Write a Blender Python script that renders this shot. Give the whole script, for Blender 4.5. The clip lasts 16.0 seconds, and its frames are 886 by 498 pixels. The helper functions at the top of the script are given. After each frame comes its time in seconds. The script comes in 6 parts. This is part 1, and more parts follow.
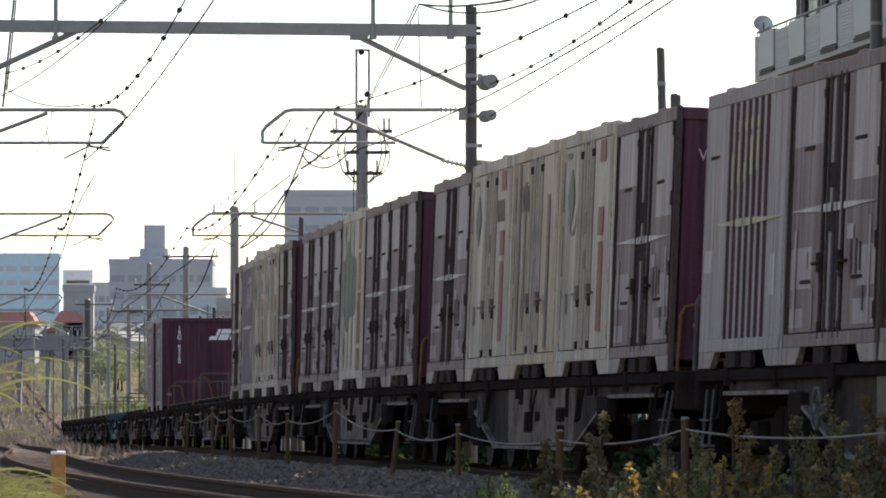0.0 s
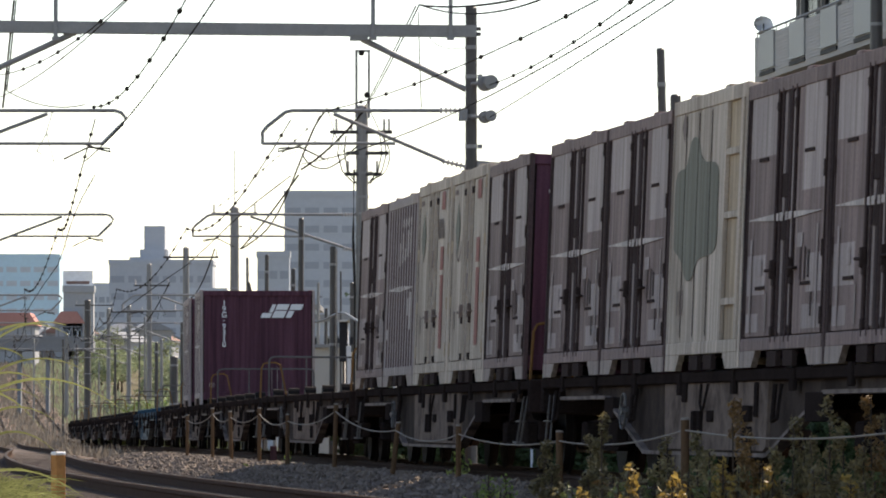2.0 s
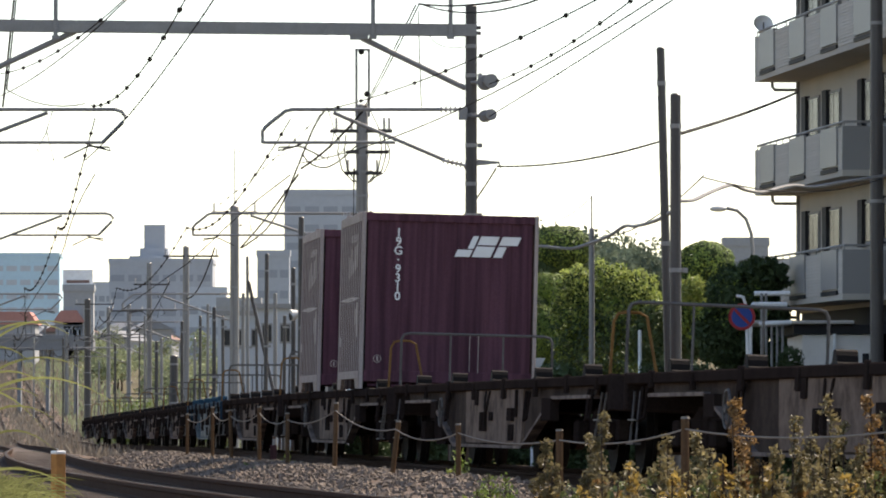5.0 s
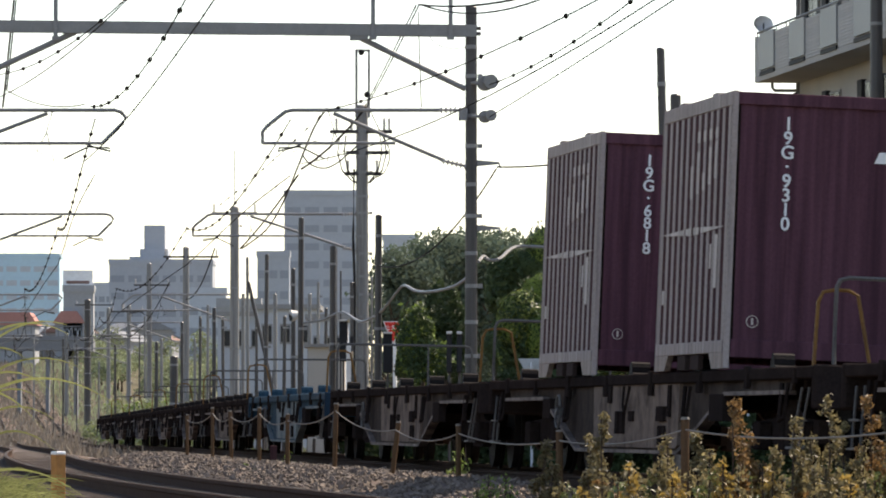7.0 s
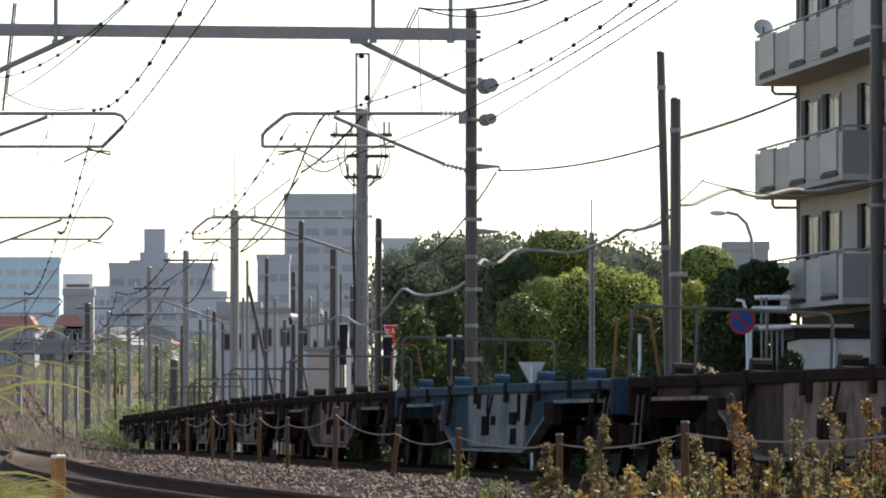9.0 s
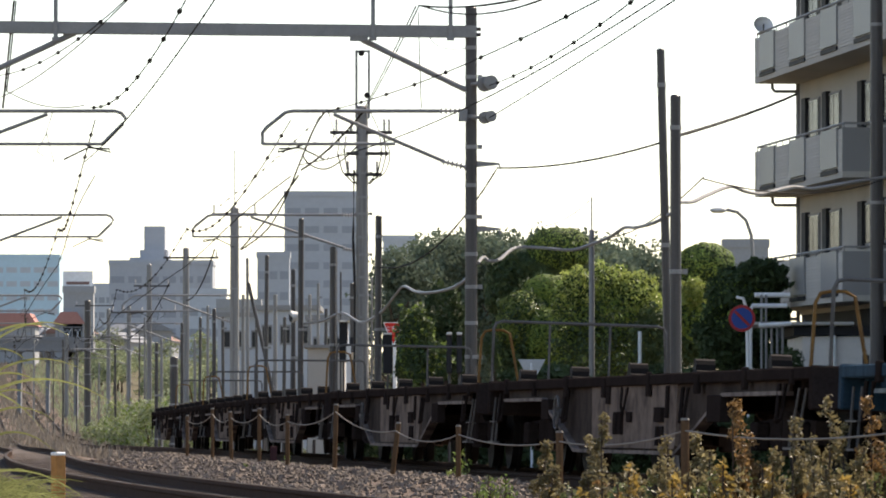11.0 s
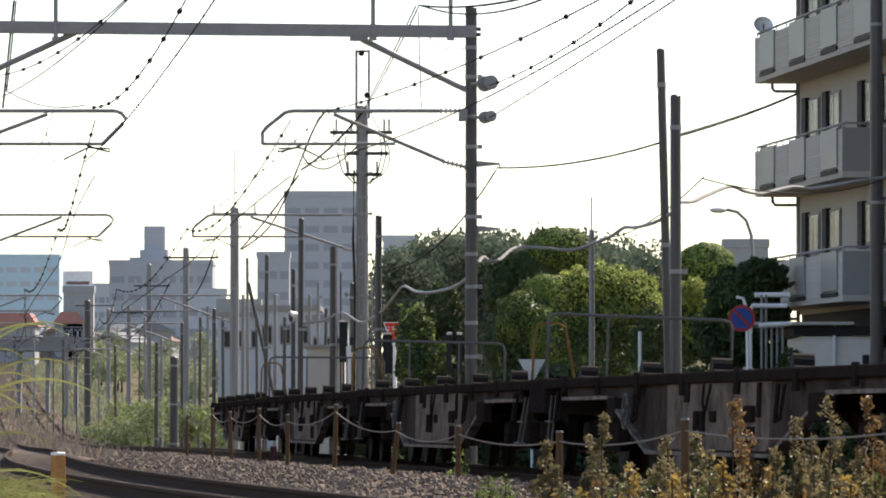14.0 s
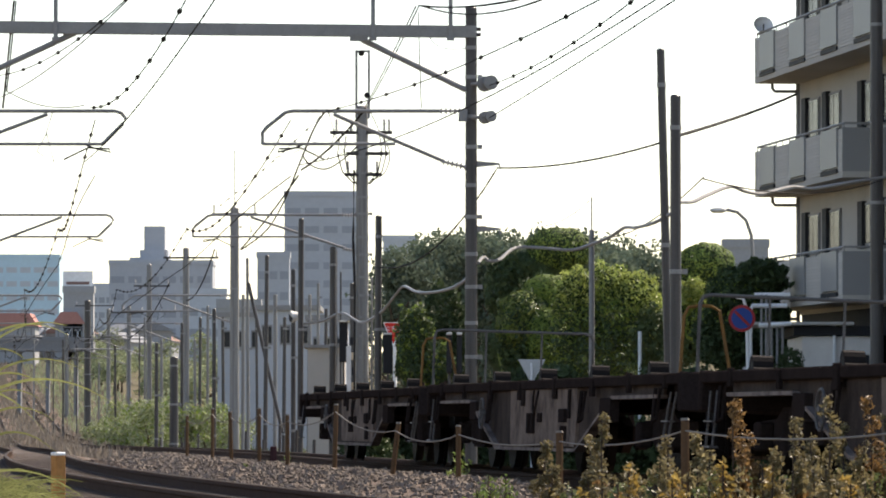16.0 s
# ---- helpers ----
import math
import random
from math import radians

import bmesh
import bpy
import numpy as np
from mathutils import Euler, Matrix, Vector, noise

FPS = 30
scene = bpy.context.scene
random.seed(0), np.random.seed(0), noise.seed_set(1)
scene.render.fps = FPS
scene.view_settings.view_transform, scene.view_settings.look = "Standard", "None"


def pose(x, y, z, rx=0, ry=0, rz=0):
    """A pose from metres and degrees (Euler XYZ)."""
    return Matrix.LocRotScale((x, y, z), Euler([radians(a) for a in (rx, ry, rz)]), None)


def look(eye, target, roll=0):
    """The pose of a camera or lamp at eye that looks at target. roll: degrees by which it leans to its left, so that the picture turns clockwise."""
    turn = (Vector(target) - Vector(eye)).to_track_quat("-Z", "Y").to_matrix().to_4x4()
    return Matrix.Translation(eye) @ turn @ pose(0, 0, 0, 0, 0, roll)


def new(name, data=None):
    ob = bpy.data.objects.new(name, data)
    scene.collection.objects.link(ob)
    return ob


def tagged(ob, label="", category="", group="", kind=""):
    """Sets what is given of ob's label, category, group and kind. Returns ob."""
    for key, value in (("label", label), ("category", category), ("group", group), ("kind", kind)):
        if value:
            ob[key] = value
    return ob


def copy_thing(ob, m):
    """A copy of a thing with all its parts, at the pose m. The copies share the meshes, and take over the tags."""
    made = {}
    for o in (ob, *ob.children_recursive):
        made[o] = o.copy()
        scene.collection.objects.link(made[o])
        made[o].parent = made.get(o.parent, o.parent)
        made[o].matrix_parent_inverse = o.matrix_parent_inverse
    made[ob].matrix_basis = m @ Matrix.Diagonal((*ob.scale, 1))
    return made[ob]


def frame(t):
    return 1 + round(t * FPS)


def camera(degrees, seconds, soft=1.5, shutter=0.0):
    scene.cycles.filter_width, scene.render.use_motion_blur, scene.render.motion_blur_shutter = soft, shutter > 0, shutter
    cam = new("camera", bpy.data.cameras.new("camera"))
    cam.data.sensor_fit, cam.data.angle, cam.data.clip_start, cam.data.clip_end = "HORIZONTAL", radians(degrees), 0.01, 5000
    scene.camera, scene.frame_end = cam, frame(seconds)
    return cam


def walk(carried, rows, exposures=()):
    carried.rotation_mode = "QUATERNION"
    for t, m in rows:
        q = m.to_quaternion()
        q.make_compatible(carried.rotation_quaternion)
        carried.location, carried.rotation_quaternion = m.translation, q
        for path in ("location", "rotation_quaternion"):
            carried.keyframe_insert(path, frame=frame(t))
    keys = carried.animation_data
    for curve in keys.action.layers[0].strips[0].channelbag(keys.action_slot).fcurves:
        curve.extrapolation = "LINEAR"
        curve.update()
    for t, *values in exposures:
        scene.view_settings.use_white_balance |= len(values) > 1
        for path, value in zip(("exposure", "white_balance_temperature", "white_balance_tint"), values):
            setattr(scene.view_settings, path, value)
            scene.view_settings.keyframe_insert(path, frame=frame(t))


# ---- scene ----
cam = camera(8.266, 16.0, soft=1.9, shutter=0.08)
EYE = (0.0, 0.0, 0.6)
TILT = 1.605
# the tripod head gives slightly in the vertical: seconds and degrees
NOD = ((0, -0.003), (0.5, 0.003), (1, 0.006), (1.5, 0.008), (2, 0.004), (2.5, 0.0), (3, -0.006), (3.5, -0.008), (4, -0.007),
       (5.2, -0.006), (6.5, -0.004), (7, 0.0), (7.5, 0.006), (8, 0.016), (8.5, 0.028), (9, 0.032), (10.2, 0.018), (11.5, 0.003),
       (12, 0.0), (12.5, 0.007), (13, 0.001), (13.5, -0.001), (14, 0.007), (14.5, 0.008), (15, 0.008), (15.5, 0.007), (16, 0.008))
walk(cam, [(t, pose(*EYE, 90 + TILT + n)) for t, n in NOD], exposures=[(0, 1.27, 7500, 15), (16, 1.27, 7500, 15)])

# ---- light ----
SUN_UP, SUN_TURN = 45, 44          # elevation; turn from straight ahead towards the right
world = bpy.data.worlds.new("sky")
scene.world = world
world.use_nodes = True
wn = world.node_tree
sky = wn.nodes.new("ShaderNodeTexSky")
sky.sky_type, sky.sun_disc = "NISHITA", False
sky.sun_elevation, sky.sun_rotation = radians(SUN_UP), radians(SUN_TURN)
sky.air_density, sky.dust_density, sky.ozone_density = 0.9, 0.4, 1.8
wn.links.new(sky.outputs[0], wn.nodes["Background"].inputs[0])
wn.nodes["Background"].inputs[1].default_value = 0.108
sun = new("sun", bpy.data.lights.new("sun", "SUN"))
sun.data.energy, sun.data.angle, sun.data.color = 3.8, radians(0.6), (1.0, 0.95, 0.86)
sun.matrix_basis = look((60, 120, 160), (60 - math.sin(radians(SUN_TURN)), 120 - math.cos(radians(SUN_TURN)), 160 - math.tan(radians(SUN_UP))))


# ---- materials ----
def mat(name, col, rough=0.7, metal=0.0, vary=0.25, scale=3.0, fine=40.0, bump=0.15, dirt=None, dirt_amount=0.5, dirt_scale=1.2,
        streak=False, trans=0.0, per_piece=0.0, spec=0.05):
    """Procedural paint, metal, stone or leaf: broad and fine variation, stains and relief in metres."""
    m = bpy.data.materials.new(name)
    m.use_nodes = True
    nt = m.node_tree
    nd, ln = nt.nodes, nt.links
    b = nd["Principled BSDF"]
    b.inputs["Roughness"].default_value, b.inputs["Metallic"].default_value = rough, metal
    b.inputs["Specular IOR Level"].default_value = spec
    co = nd.new("ShaderNodeTexCoord")
    mp = nd.new("ShaderNodeMapping")
    ln.new(co.outputs["Object"], mp.inputs[0])
    if streak:
        mp.inputs["Scale"].default_value = (1.0, 1.0, 0.12)
    broad = nd.new("ShaderNodeTexNoise")
    broad.inputs["Scale"].default_value, broad.inputs["Detail"].default_value = scale, 5
    ln.new(mp.outputs[0], broad.inputs["Vector"])
    grain = nd.new("ShaderNodeTexNoise")
    grain.inputs["Scale"].default_value, grain.inputs["Detail"].default_value = fine, 3
    ln.new(co.outputs["Object"], grain.inputs["Vector"])

    def mixed(kind, fac, a, c):
        x = nd.new("ShaderNodeMix")
        x.data_type, x.blend_type = "RGBA", kind
        for sock, v in ((x.inputs[0], fac), (x.inputs[6], a), (x.inputs[7], c)):
            if isinstance(v, (int, float, tuple)):
                sock.default_value = v if not isinstance(v, tuple) else (*v[:3], 1)
            else:
                ln.new(v, sock)
        return x.outputs[2]
    lo = tuple(c * (1 - vary) for c in col)
    hi = tuple(min(1, c * (1 + vary)) for c in col)
    out = mixed("MIX", broad.outputs[0], lo, hi)
    fr = nd.new("ShaderNodeMapRange")
    fr.inputs[1].default_value, fr.inputs[2].default_value, fr.inputs[3].default_value, fr.inputs[4].default_value = 0.3, 0.7, 1 - vary * 0.5, 1 + vary * 0.4
    ln.new(grain.outputs[0], fr.inputs[0])
    out = mixed("MULTIPLY", 1.0, out, fr.outputs[0])
    if streak:
        m2 = nd.new("ShaderNodeMapping")
        m2.inputs["Scale"].default_value = (1.0, 1.0, 0.035)
        ln.new(co.outputs["Object"], m2.inputs[0])
        run = nd.new("ShaderNodeTexNoise")
        run.inputs["Scale"].default_value, run.inputs["Detail"].default_value = 13.0, 4
        ln.new(m2.outputs[0], run.inputs["Vector"])
        rr = nd.new("ShaderNodeMapRange")
        rr.inputs[1].default_value, rr.inputs[2].default_value, rr.inputs[3].default_value, rr.inputs[4].default_value = 0.32, 0.62, 0.62, 1.1
        ln.new(run.outputs[0], rr.inputs[0])
        out = mixed("MULTIPLY", 1.0, out, rr.outputs[0])
    if dirt:
        dn = nd.new("ShaderNodeTexNoise")
        dn.inputs["Scale"].default_value, dn.inputs["Detail"].default_value = dirt_scale, 8
        dn.inputs["Roughness"].default_value = 0.65
        ln.new(mp.outputs[0], dn.inputs["Vector"])
        dr = nd.new("ShaderNodeMapRange")
        dr.inputs[1].default_value, dr.inputs[2].default_value = 0.44, 0.66
        dr.inputs[4].default_value = dirt_amount
        ln.new(dn.outputs[0], dr.inputs[0])
        out = mixed("MIX", dr.outputs[0], out, dirt)
    if per_piece:
        oi = nd.new("ShaderNodeObjectInfo")
        ge = nd.new("ShaderNodeNewGeometry")
        ad = nd.new("ShaderNodeMath")
        ad.operation = "ADD"
        ln.new(oi.outputs["Random"], ad.inputs[0])
        ln.new(ge.outputs["Random Per Island"], ad.inputs[1])
        pr = nd.new("ShaderNodeMapRange")
        pr.inputs[2].default_value = 2.0
        pr.inputs[3].default_value, pr.inputs[4].default_value = 1 - per_piece, 1 + per_piece
        ln.new(ad.outputs[0], pr.inputs[0])
        out = mixed("MULTIPLY", 1.0, out, pr.outputs[0])
    ln.new(out, b.inputs["Base Color"])
    if bump:
        bp = nd.new("ShaderNodeBump")
        bp.inputs["Strength"].default_value, bp.inputs["Distance"].default_value = bump, 0.02
        ln.new(grain.outputs[0], bp.inputs["Height"])
        ln.new(bp.outputs[0], b.inputs["Normal"])
    if trans:
        tr = nd.new("ShaderNodeBsdfTranslucent")
        ln.new(out, tr.inputs[0])
        ms = nd.new("ShaderNodeMixShader")
        ms.inputs[0].default_value = trans
        ln.new(b.outputs[0], ms.inputs[1])
        ln.new(tr.outputs[0], ms.inputs[2])
        ln.new(ms.outputs[0], nd["Material Output"].inputs[0])
    return m


RUST = (0.09, 0.05, 0.03)
M_GROUND = mat("soil", (0.12, 0.1, 0.065), 0.95, vary=0.4, scale=0.4, fine=9, bump=0.6, dirt=(0.085, 0.09, 0.042), dirt_scale=0.6)
M_BALLAST = mat("ballast", (0.125, 0.095, 0.078), 0.95, vary=0.5, scale=1.2, fine=22, bump=1.0, dirt=(0.10, 0.07, 0.05), dirt_scale=0.5)
M_STONE = mat("ballast_stone", (0.2, 0.162, 0.132), 0.9, vary=0.3, scale=9, fine=60, per_piece=0.55)
M_RAIL = mat("rail_steel", (0.06, 0.038, 0.029), 0.9, 0.0, vary=0.3, scale=6)
M_RAILTOP = mat("rail_tread", (0.05, 0.044, 0.04), 0.75, 0.0, vary=0.1)
M_SLEEPER = mat("sleeper", (0.11, 0.088, 0.075), 0.9, vary=0.3)
M_PURPLE = mat("purple_paint", (0.108, 0.048, 0.064), 0.6, spec=0.03, vary=0.2, scale=1.5, streak=True, dirt=(0.045, 0.022, 0.03), dirt_amount=0.5)
M_MAUVE = mat("faded_mauve_paint", (0.275, 0.2, 0.18), 0.6, spec=0.03, vary=0.3, scale=2.5, streak=True, dirt=(0.085, 0.055, 0.052), dirt_amount=0.7, dirt_scale=2.4, per_piece=0.22)
M_MAUVE_PALE = mat("chalky_mauve_paint", (0.4, 0.33, 0.3), 0.6, spec=0.03, vary=0.22, scale=2.5, streak=True, dirt=(0.17, 0.13, 0.125), dirt_amount=0.6, dirt_scale=2.4, per_piece=0.2)
M_MAUVE_FRAME = mat("dark_mauve_frame", (0.092, 0.064, 0.06), 0.7, spec=0.02, vary=0.35, scale=3, streak=True, dirt=(0.02, 0.014, 0.014), dirt_amount=0.7, dirt_scale=2.4)
M_RIB = mat("grey_mauve_foot", (0.37, 0.3, 0.26), 0.6, spec=0.03, vary=0.25, scale=2.5, streak=True, dirt=(0.15, 0.11, 0.10), dirt_amount=0.7, dirt_scale=3.0, per_piece=0.14)
M_RIB_DARK = mat("faded_mauve_rib", (0.37, 0.31, 0.285), 0.6, spec=0.03, vary=0.25, scale=2.5, streak=True, dirt=(0.17, 0.12, 0.115), dirt_amount=0.6, dirt_scale=2.4, per_piece=0.14)
M_GROOVE = mat("groove_grime", (0.05, 0.035, 0.031), 0.85, spec=0.01, vary=0.3)
M_RIB_GROOVE = mat("dark_maroon", (0.075, 0.036, 0.038), 0.8, spec=0.02, vary=0.3, streak=True)
M_CREAM = mat("dirty_white_paint", (0.57, 0.475, 0.38), 0.6, spec=0.03, vary=0.22, scale=2.2, streak=True, dirt=(0.2, 0.155, 0.12), dirt_amount=0.95, dirt_scale=2.4, per_piece=0.14)
M_BEIGE = mat("beige_paint", (0.56, 0.43, 0.29), 0.6, spec=0.03, vary=0.22, scale=2.2, streak=True, dirt=(0.17, 0.13, 0.10), dirt_amount=0.8, dirt_scale=2.4, per_piece=0.14)
M_MARK_GREEN = mat("faded_green_paint", (0.185, 0.18, 0.14), 0.6, spec=0.03, streak=True, vary=0.2)
M_MARK_RED = mat("faded_red_paint", (0.36, 0.155, 0.13), 0.6, spec=0.02, streak=True, vary=0.3, dirt=(0.3, 0.22, 0.19), dirt_amount=0.5, dirt_scale=3)
M_SIGN_RIM = mat("red_rim_paint", (0.36, 0.05, 0.05), 0.5, spec=0.03, vary=0.2)
M_MARK_GREY = mat("faded_grey_paint", (0.23, 0.175, 0.15), 0.6, spec=0.03, streak=True, vary=0.25)
M_WHITE = mat("white_paint", (0.78, 0.78, 0.77), 0.5, vary=0.06, dirt=(0.5, 0.47, 0.42), dirt_amount=0.3)
M_STRIPE = mat("worn_white_stripe", (0.56, 0.485, 0.43), 0.6, spec=0.03, streak=True, dirt=(0.22, 0.18, 0.17), dirt_amount=0.5, dirt_scale=2.4, vary=0.15)
M_STRIPE_YELLOW = mat("yellowed_white_stripe", (0.5, 0.43, 0.28), 0.6, spec=0.03, streak=True, dirt=(0.24, 0.19, 0.13), dirt_amount=0.5, dirt_scale=2.4, vary=0.15)
M_WAGON = mat("grimy_wagon_steel", (0.027, 0.02, 0.018), 0.95, 0.0, spec=0.0, vary=0.4, scale=3, dirt=(0.036, 0.027, 0.023), dirt_amount=0.5)
M_SILL = mat("grey_wagon_paint", (0.2, 0.15, 0.12), 0.8, spec=0.01, vary=0.3, scale=2, fine=14, dirt=(0.03, 0.022, 0.019), dirt_amount=0.8, dirt_scale=1.7)
M_WEB = mat("grimy_web_plate", (0.075, 0.056, 0.046), 0.85, spec=0.01, vary=0.35, scale=2, dirt=(0.022, 0.016, 0.014), dirt_amount=0.8, dirt_scale=1.5)
M_FLANGE = mat("worn_flange_edge", (0.22, 0.175, 0.15), 0.7, spec=0.02, vary=0.35, scale=3, dirt=(0.04, 0.03, 0.026), dirt_amount=0.8, dirt_scale=2.5)
M_BLUE = mat("blue_wagon_paint", (0.022, 0.055, 0.082), 0.7, spec=0.02, vary=0.3, scale=2, streak=True, dirt=(0.018, 0.028, 0.042), dirt_amount=0.7)
M_BLUESILL = mat("pale_blue_sill", (0.19, 0.21, 0.2), 0.75, spec=0.02, vary=0.3, scale=2, fine=14, dirt=(0.03, 0.06, 0.09), dirt_amount=0.7)
M_WHEEL = mat("wheel_steel", (0.016, 0.013, 0.012), 0.7, 0.2, vary=0.3)
M_ORANGE = mat("orange_handrail", (0.2, 0.105, 0.035), 0.5, vary=0.25, dirt=RUST, dirt_amount=0.6, dirt_scale=4)
M_RUST_SEAM = mat("rust_stained_seam", (0.12, 0.085, 0.06), 0.8, spec=0.02, vary=0.4, scale=4, dirt=(0.04, 0.028, 0.02), dirt_amount=0.8, dirt_scale=3)
M_GREYRAIL = mat("grey_handrail", (0.12, 0.112, 0.105), 0.6, 0.2, vary=0.25)
M_CONCRETE = mat("pole_concrete", (0.215, 0.205, 0.195), 0.45, spec=0.6, vary=0.2, scale=1.5, streak=True, dirt=(0.14, 0.13, 0.12), dirt_amount=0.6)
M_DARKPOLE = mat("dark_pole", (0.055, 0.047, 0.044), 0.45, spec=0.5, vary=0.3, scale=2, streak=True)
M_STEEL = mat("galvanised_steel", (0.25, 0.245, 0.24), 0.5, 0.2, vary=0.2)
M_DARKSTEEL = mat("dark_steel", (0.085, 0.08, 0.078), 0.6, 0.4, vary=0.25)
M_WIRE = mat("wire", (0.03, 0.027, 0.025), 0.85, 0.0, vary=0.15, bump=0)
M_PORCELAIN = mat("insulator_porcelain", (0.38, 0.36, 0.35), 0.3, vary=0.1, bump=0)
M_WOODPOST = mat("weathered_post", (0.115, 0.07, 0.038), 0.8, vary=0.3, scale=6, dirt=(0.14, 0.08, 0.05), dirt_amount=0.6, dirt_scale=3)
M_ROPE = mat("rope", (0.24, 0.21, 0.175), 0.9, vary=0.2, bump=0)
M_WALL = mat("grey_render", (0.44, 0.405, 0.36), 0.85, vary=0.1, scale=0.7, dirt=(0.33, 0.32, 0.30), dirt_amount=0.5, dirt_scale=0.4)
M_BRICK = mat("pale_tile", (0.46, 0.435, 0.4), 0.7, vary=0.12, per_piece=0.12)
M_PANEL = mat("balcony_panel", (0.26, 0.255, 0.25), 0.4, vary=0.08, scale=0.6)
M_GLASS = mat("window_glass", (0.04, 0.04, 0.04), 0.25, vary=0.1, bump=0, spec=0.06)
M_DARK = mat("dark_trim", (0.03, 0.03, 0.032), 0.6, vary=0.2)
# haze over the distant blocks is put into these pale cladding and window colours
M_TOWER = mat("hazed_tower_cladding", (0.4, 0.42, 0.45), 0.7, vary=0.08, scale=0.05, fine=1, bump=0)
M_TOWER_LIGHT = mat("hazed_light_cladding", (0.47, 0.5, 0.53), 0.7, vary=0.08, scale=0.05, fine=1, bump=0)
M_TOWER_BLUE = mat("hazed_blue_cladding", (0.46, 0.62, 0.7), 0.5, vary=0.08, scale=0.05, fine=1, bump=0)
M_TOWER_WIN = mat("hazed_window_band", (0.3, 0.32, 0.345), 0.3, vary=0.1, bump=0)
M_ROOF = mat("tile_roof", (0.22, 0.225, 0.235), 0.7, vary=0.2)
M_ROOF_RED = mat("red_roof", (0.24, 0.15, 0.125), 0.7, vary=0.2)
M_RED_ROOF = mat("faded_red_roof", (0.4, 0.2, 0.17), 0.75, vary=0.15)
# bridge steel and house plaster are lifted to pale grey as painted-in haze
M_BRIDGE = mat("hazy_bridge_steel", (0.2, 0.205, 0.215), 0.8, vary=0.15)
M_HOUSE = mat("hazed_house_plaster", (0.32, 0.325, 0.33), 0.85, vary=0.12)
M_RED = mat("red_sign_paint", (0.62, 0.045, 0.035), 0.5, vary=0.08, bump=0)
M_SIGNBLUE = mat("blue_sign_paint", (0.04, 0.075, 0.26), 0.5, vary=0.08, bump=0)
M_SIGNBACK = mat("sign_back", (0.50, 0.50, 0.49), 0.6, 0.2, vary=0.15)
M_BARK = mat("bark", (0.085, 0.065, 0.05), 0.95, vary=0.35, scale=6, fine=30, bump=0.6)
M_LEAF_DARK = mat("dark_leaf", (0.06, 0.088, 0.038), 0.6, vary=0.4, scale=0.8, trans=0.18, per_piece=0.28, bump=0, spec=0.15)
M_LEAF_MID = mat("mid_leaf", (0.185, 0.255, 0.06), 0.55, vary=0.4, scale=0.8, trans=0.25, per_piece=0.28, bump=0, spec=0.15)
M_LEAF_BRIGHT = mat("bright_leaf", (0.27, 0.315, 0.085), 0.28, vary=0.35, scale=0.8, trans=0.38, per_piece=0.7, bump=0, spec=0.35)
# far and woodland leaves are paled and greyed, with haze mixed into their colour
M_LEAF_FAR = mat("hazed_far_leaf", (0.25, 0.28, 0.16), 0.8, vary=0.35, scale=0.3, trans=0.3, per_piece=0.4, bump=0, spec=0.35)
M_LEAF_WOOD = mat("hazed_woodland_leaf", (0.115, 0.145, 0.1), 0.8, vary=0.35, scale=0.3, trans=0.25, per_piece=0.4, bump=0, spec=0.1)
M_LEAF_BUSH = mat("bush_leaf", (0.2, 0.165, 0.08), 0.5, vary=0.4, scale=5, trans=0.4, per_piece=0.6, bump=0, spec=0.35)
M_LEAF_RUST = mat("autumn_leaf", (0.28, 0.165, 0.065), 0.5, vary=0.4, scale=5, trans=0.4, per_piece=0.5, bump=0, spec=0.35)
M_LEAF_OLIVE = mat("olive_leaf", (0.12, 0.14, 0.05), 0.5, vary=0.4, scale=5, trans=0.35, per_piece=0.6, bump=0, spec=0.3)
M_LEAF_YELLOW = mat("yellow_leaf", (0.28, 0.19, 0.05), 0.5, vary=0.4, scale=5, trans=0.4, per_piece=0.6, bump=0, spec=0.3)
M_ANNEX = mat("annex_render", (0.74, 0.7, 0.65), 0.85, vary=0.1, scale=0.8, dirt=(0.5, 0.46, 0.42), dirt_amount=0.5, dirt_scale=0.8)
M_BANK = mat("bank_soil", (0.11, 0.082, 0.056), 0.95, vary=0.45, scale=4, fine=30, bump=0.8, dirt=(0.1, 0.1, 0.05), dirt_scale=3)
M_STAKE = mat("orange_stake", (0.46, 0.22, 0.075), 0.8, vary=0.25, scale=8, dirt=(0.2, 0.1, 0.05), dirt_amount=0.5, dirt_scale=6)
# dry weed tone raised to include haze over the far slopes
M_DRY = mat("dry_weed", (0.2, 0.17, 0.135), 0.8, vary=0.4, scale=2, trans=0.2, per_piece=0.5, bump=0)
M_GRASS = mat("grass_blade", (0.17, 0.18, 0.07), 0.6, vary=0.4, scale=5, trans=0.35, per_piece=0.6, bump=0)


# ---- mesh helpers ----
def part(name, bm, material, parent=None, label="", smooth=False):
    """Links a bmesh as one mesh object, under a thing or a part."""
    me = bpy.data.meshes.new(name)
    if smooth:
        for f in bm.faces:
            f.smooth = True
    bm.to_mesh(me)
    bm.free()
    me.materials.append(material)
    ob = new(name, me)
    ob.parent = parent
    return tagged(ob, label)


def share(name, me, parent, m=None, label=""):
    ob = new(name, me)
    ob.parent = parent
    if m is not None:
        ob.matrix_basis = m
    return tagged(ob, label)


def thing(name, m, label, category, group="", kind=""):
    ob = new(name)
    ob.empty_display_size = 0.2
    ob.matrix_basis = m
    return tagged(ob, label, category, group, kind)


def mesh_of(name, bm, material):
    me = bpy.data.meshes.new(name)
    bm.to_mesh(me)
    bm.free()
    me.materials.append(material)
    return me


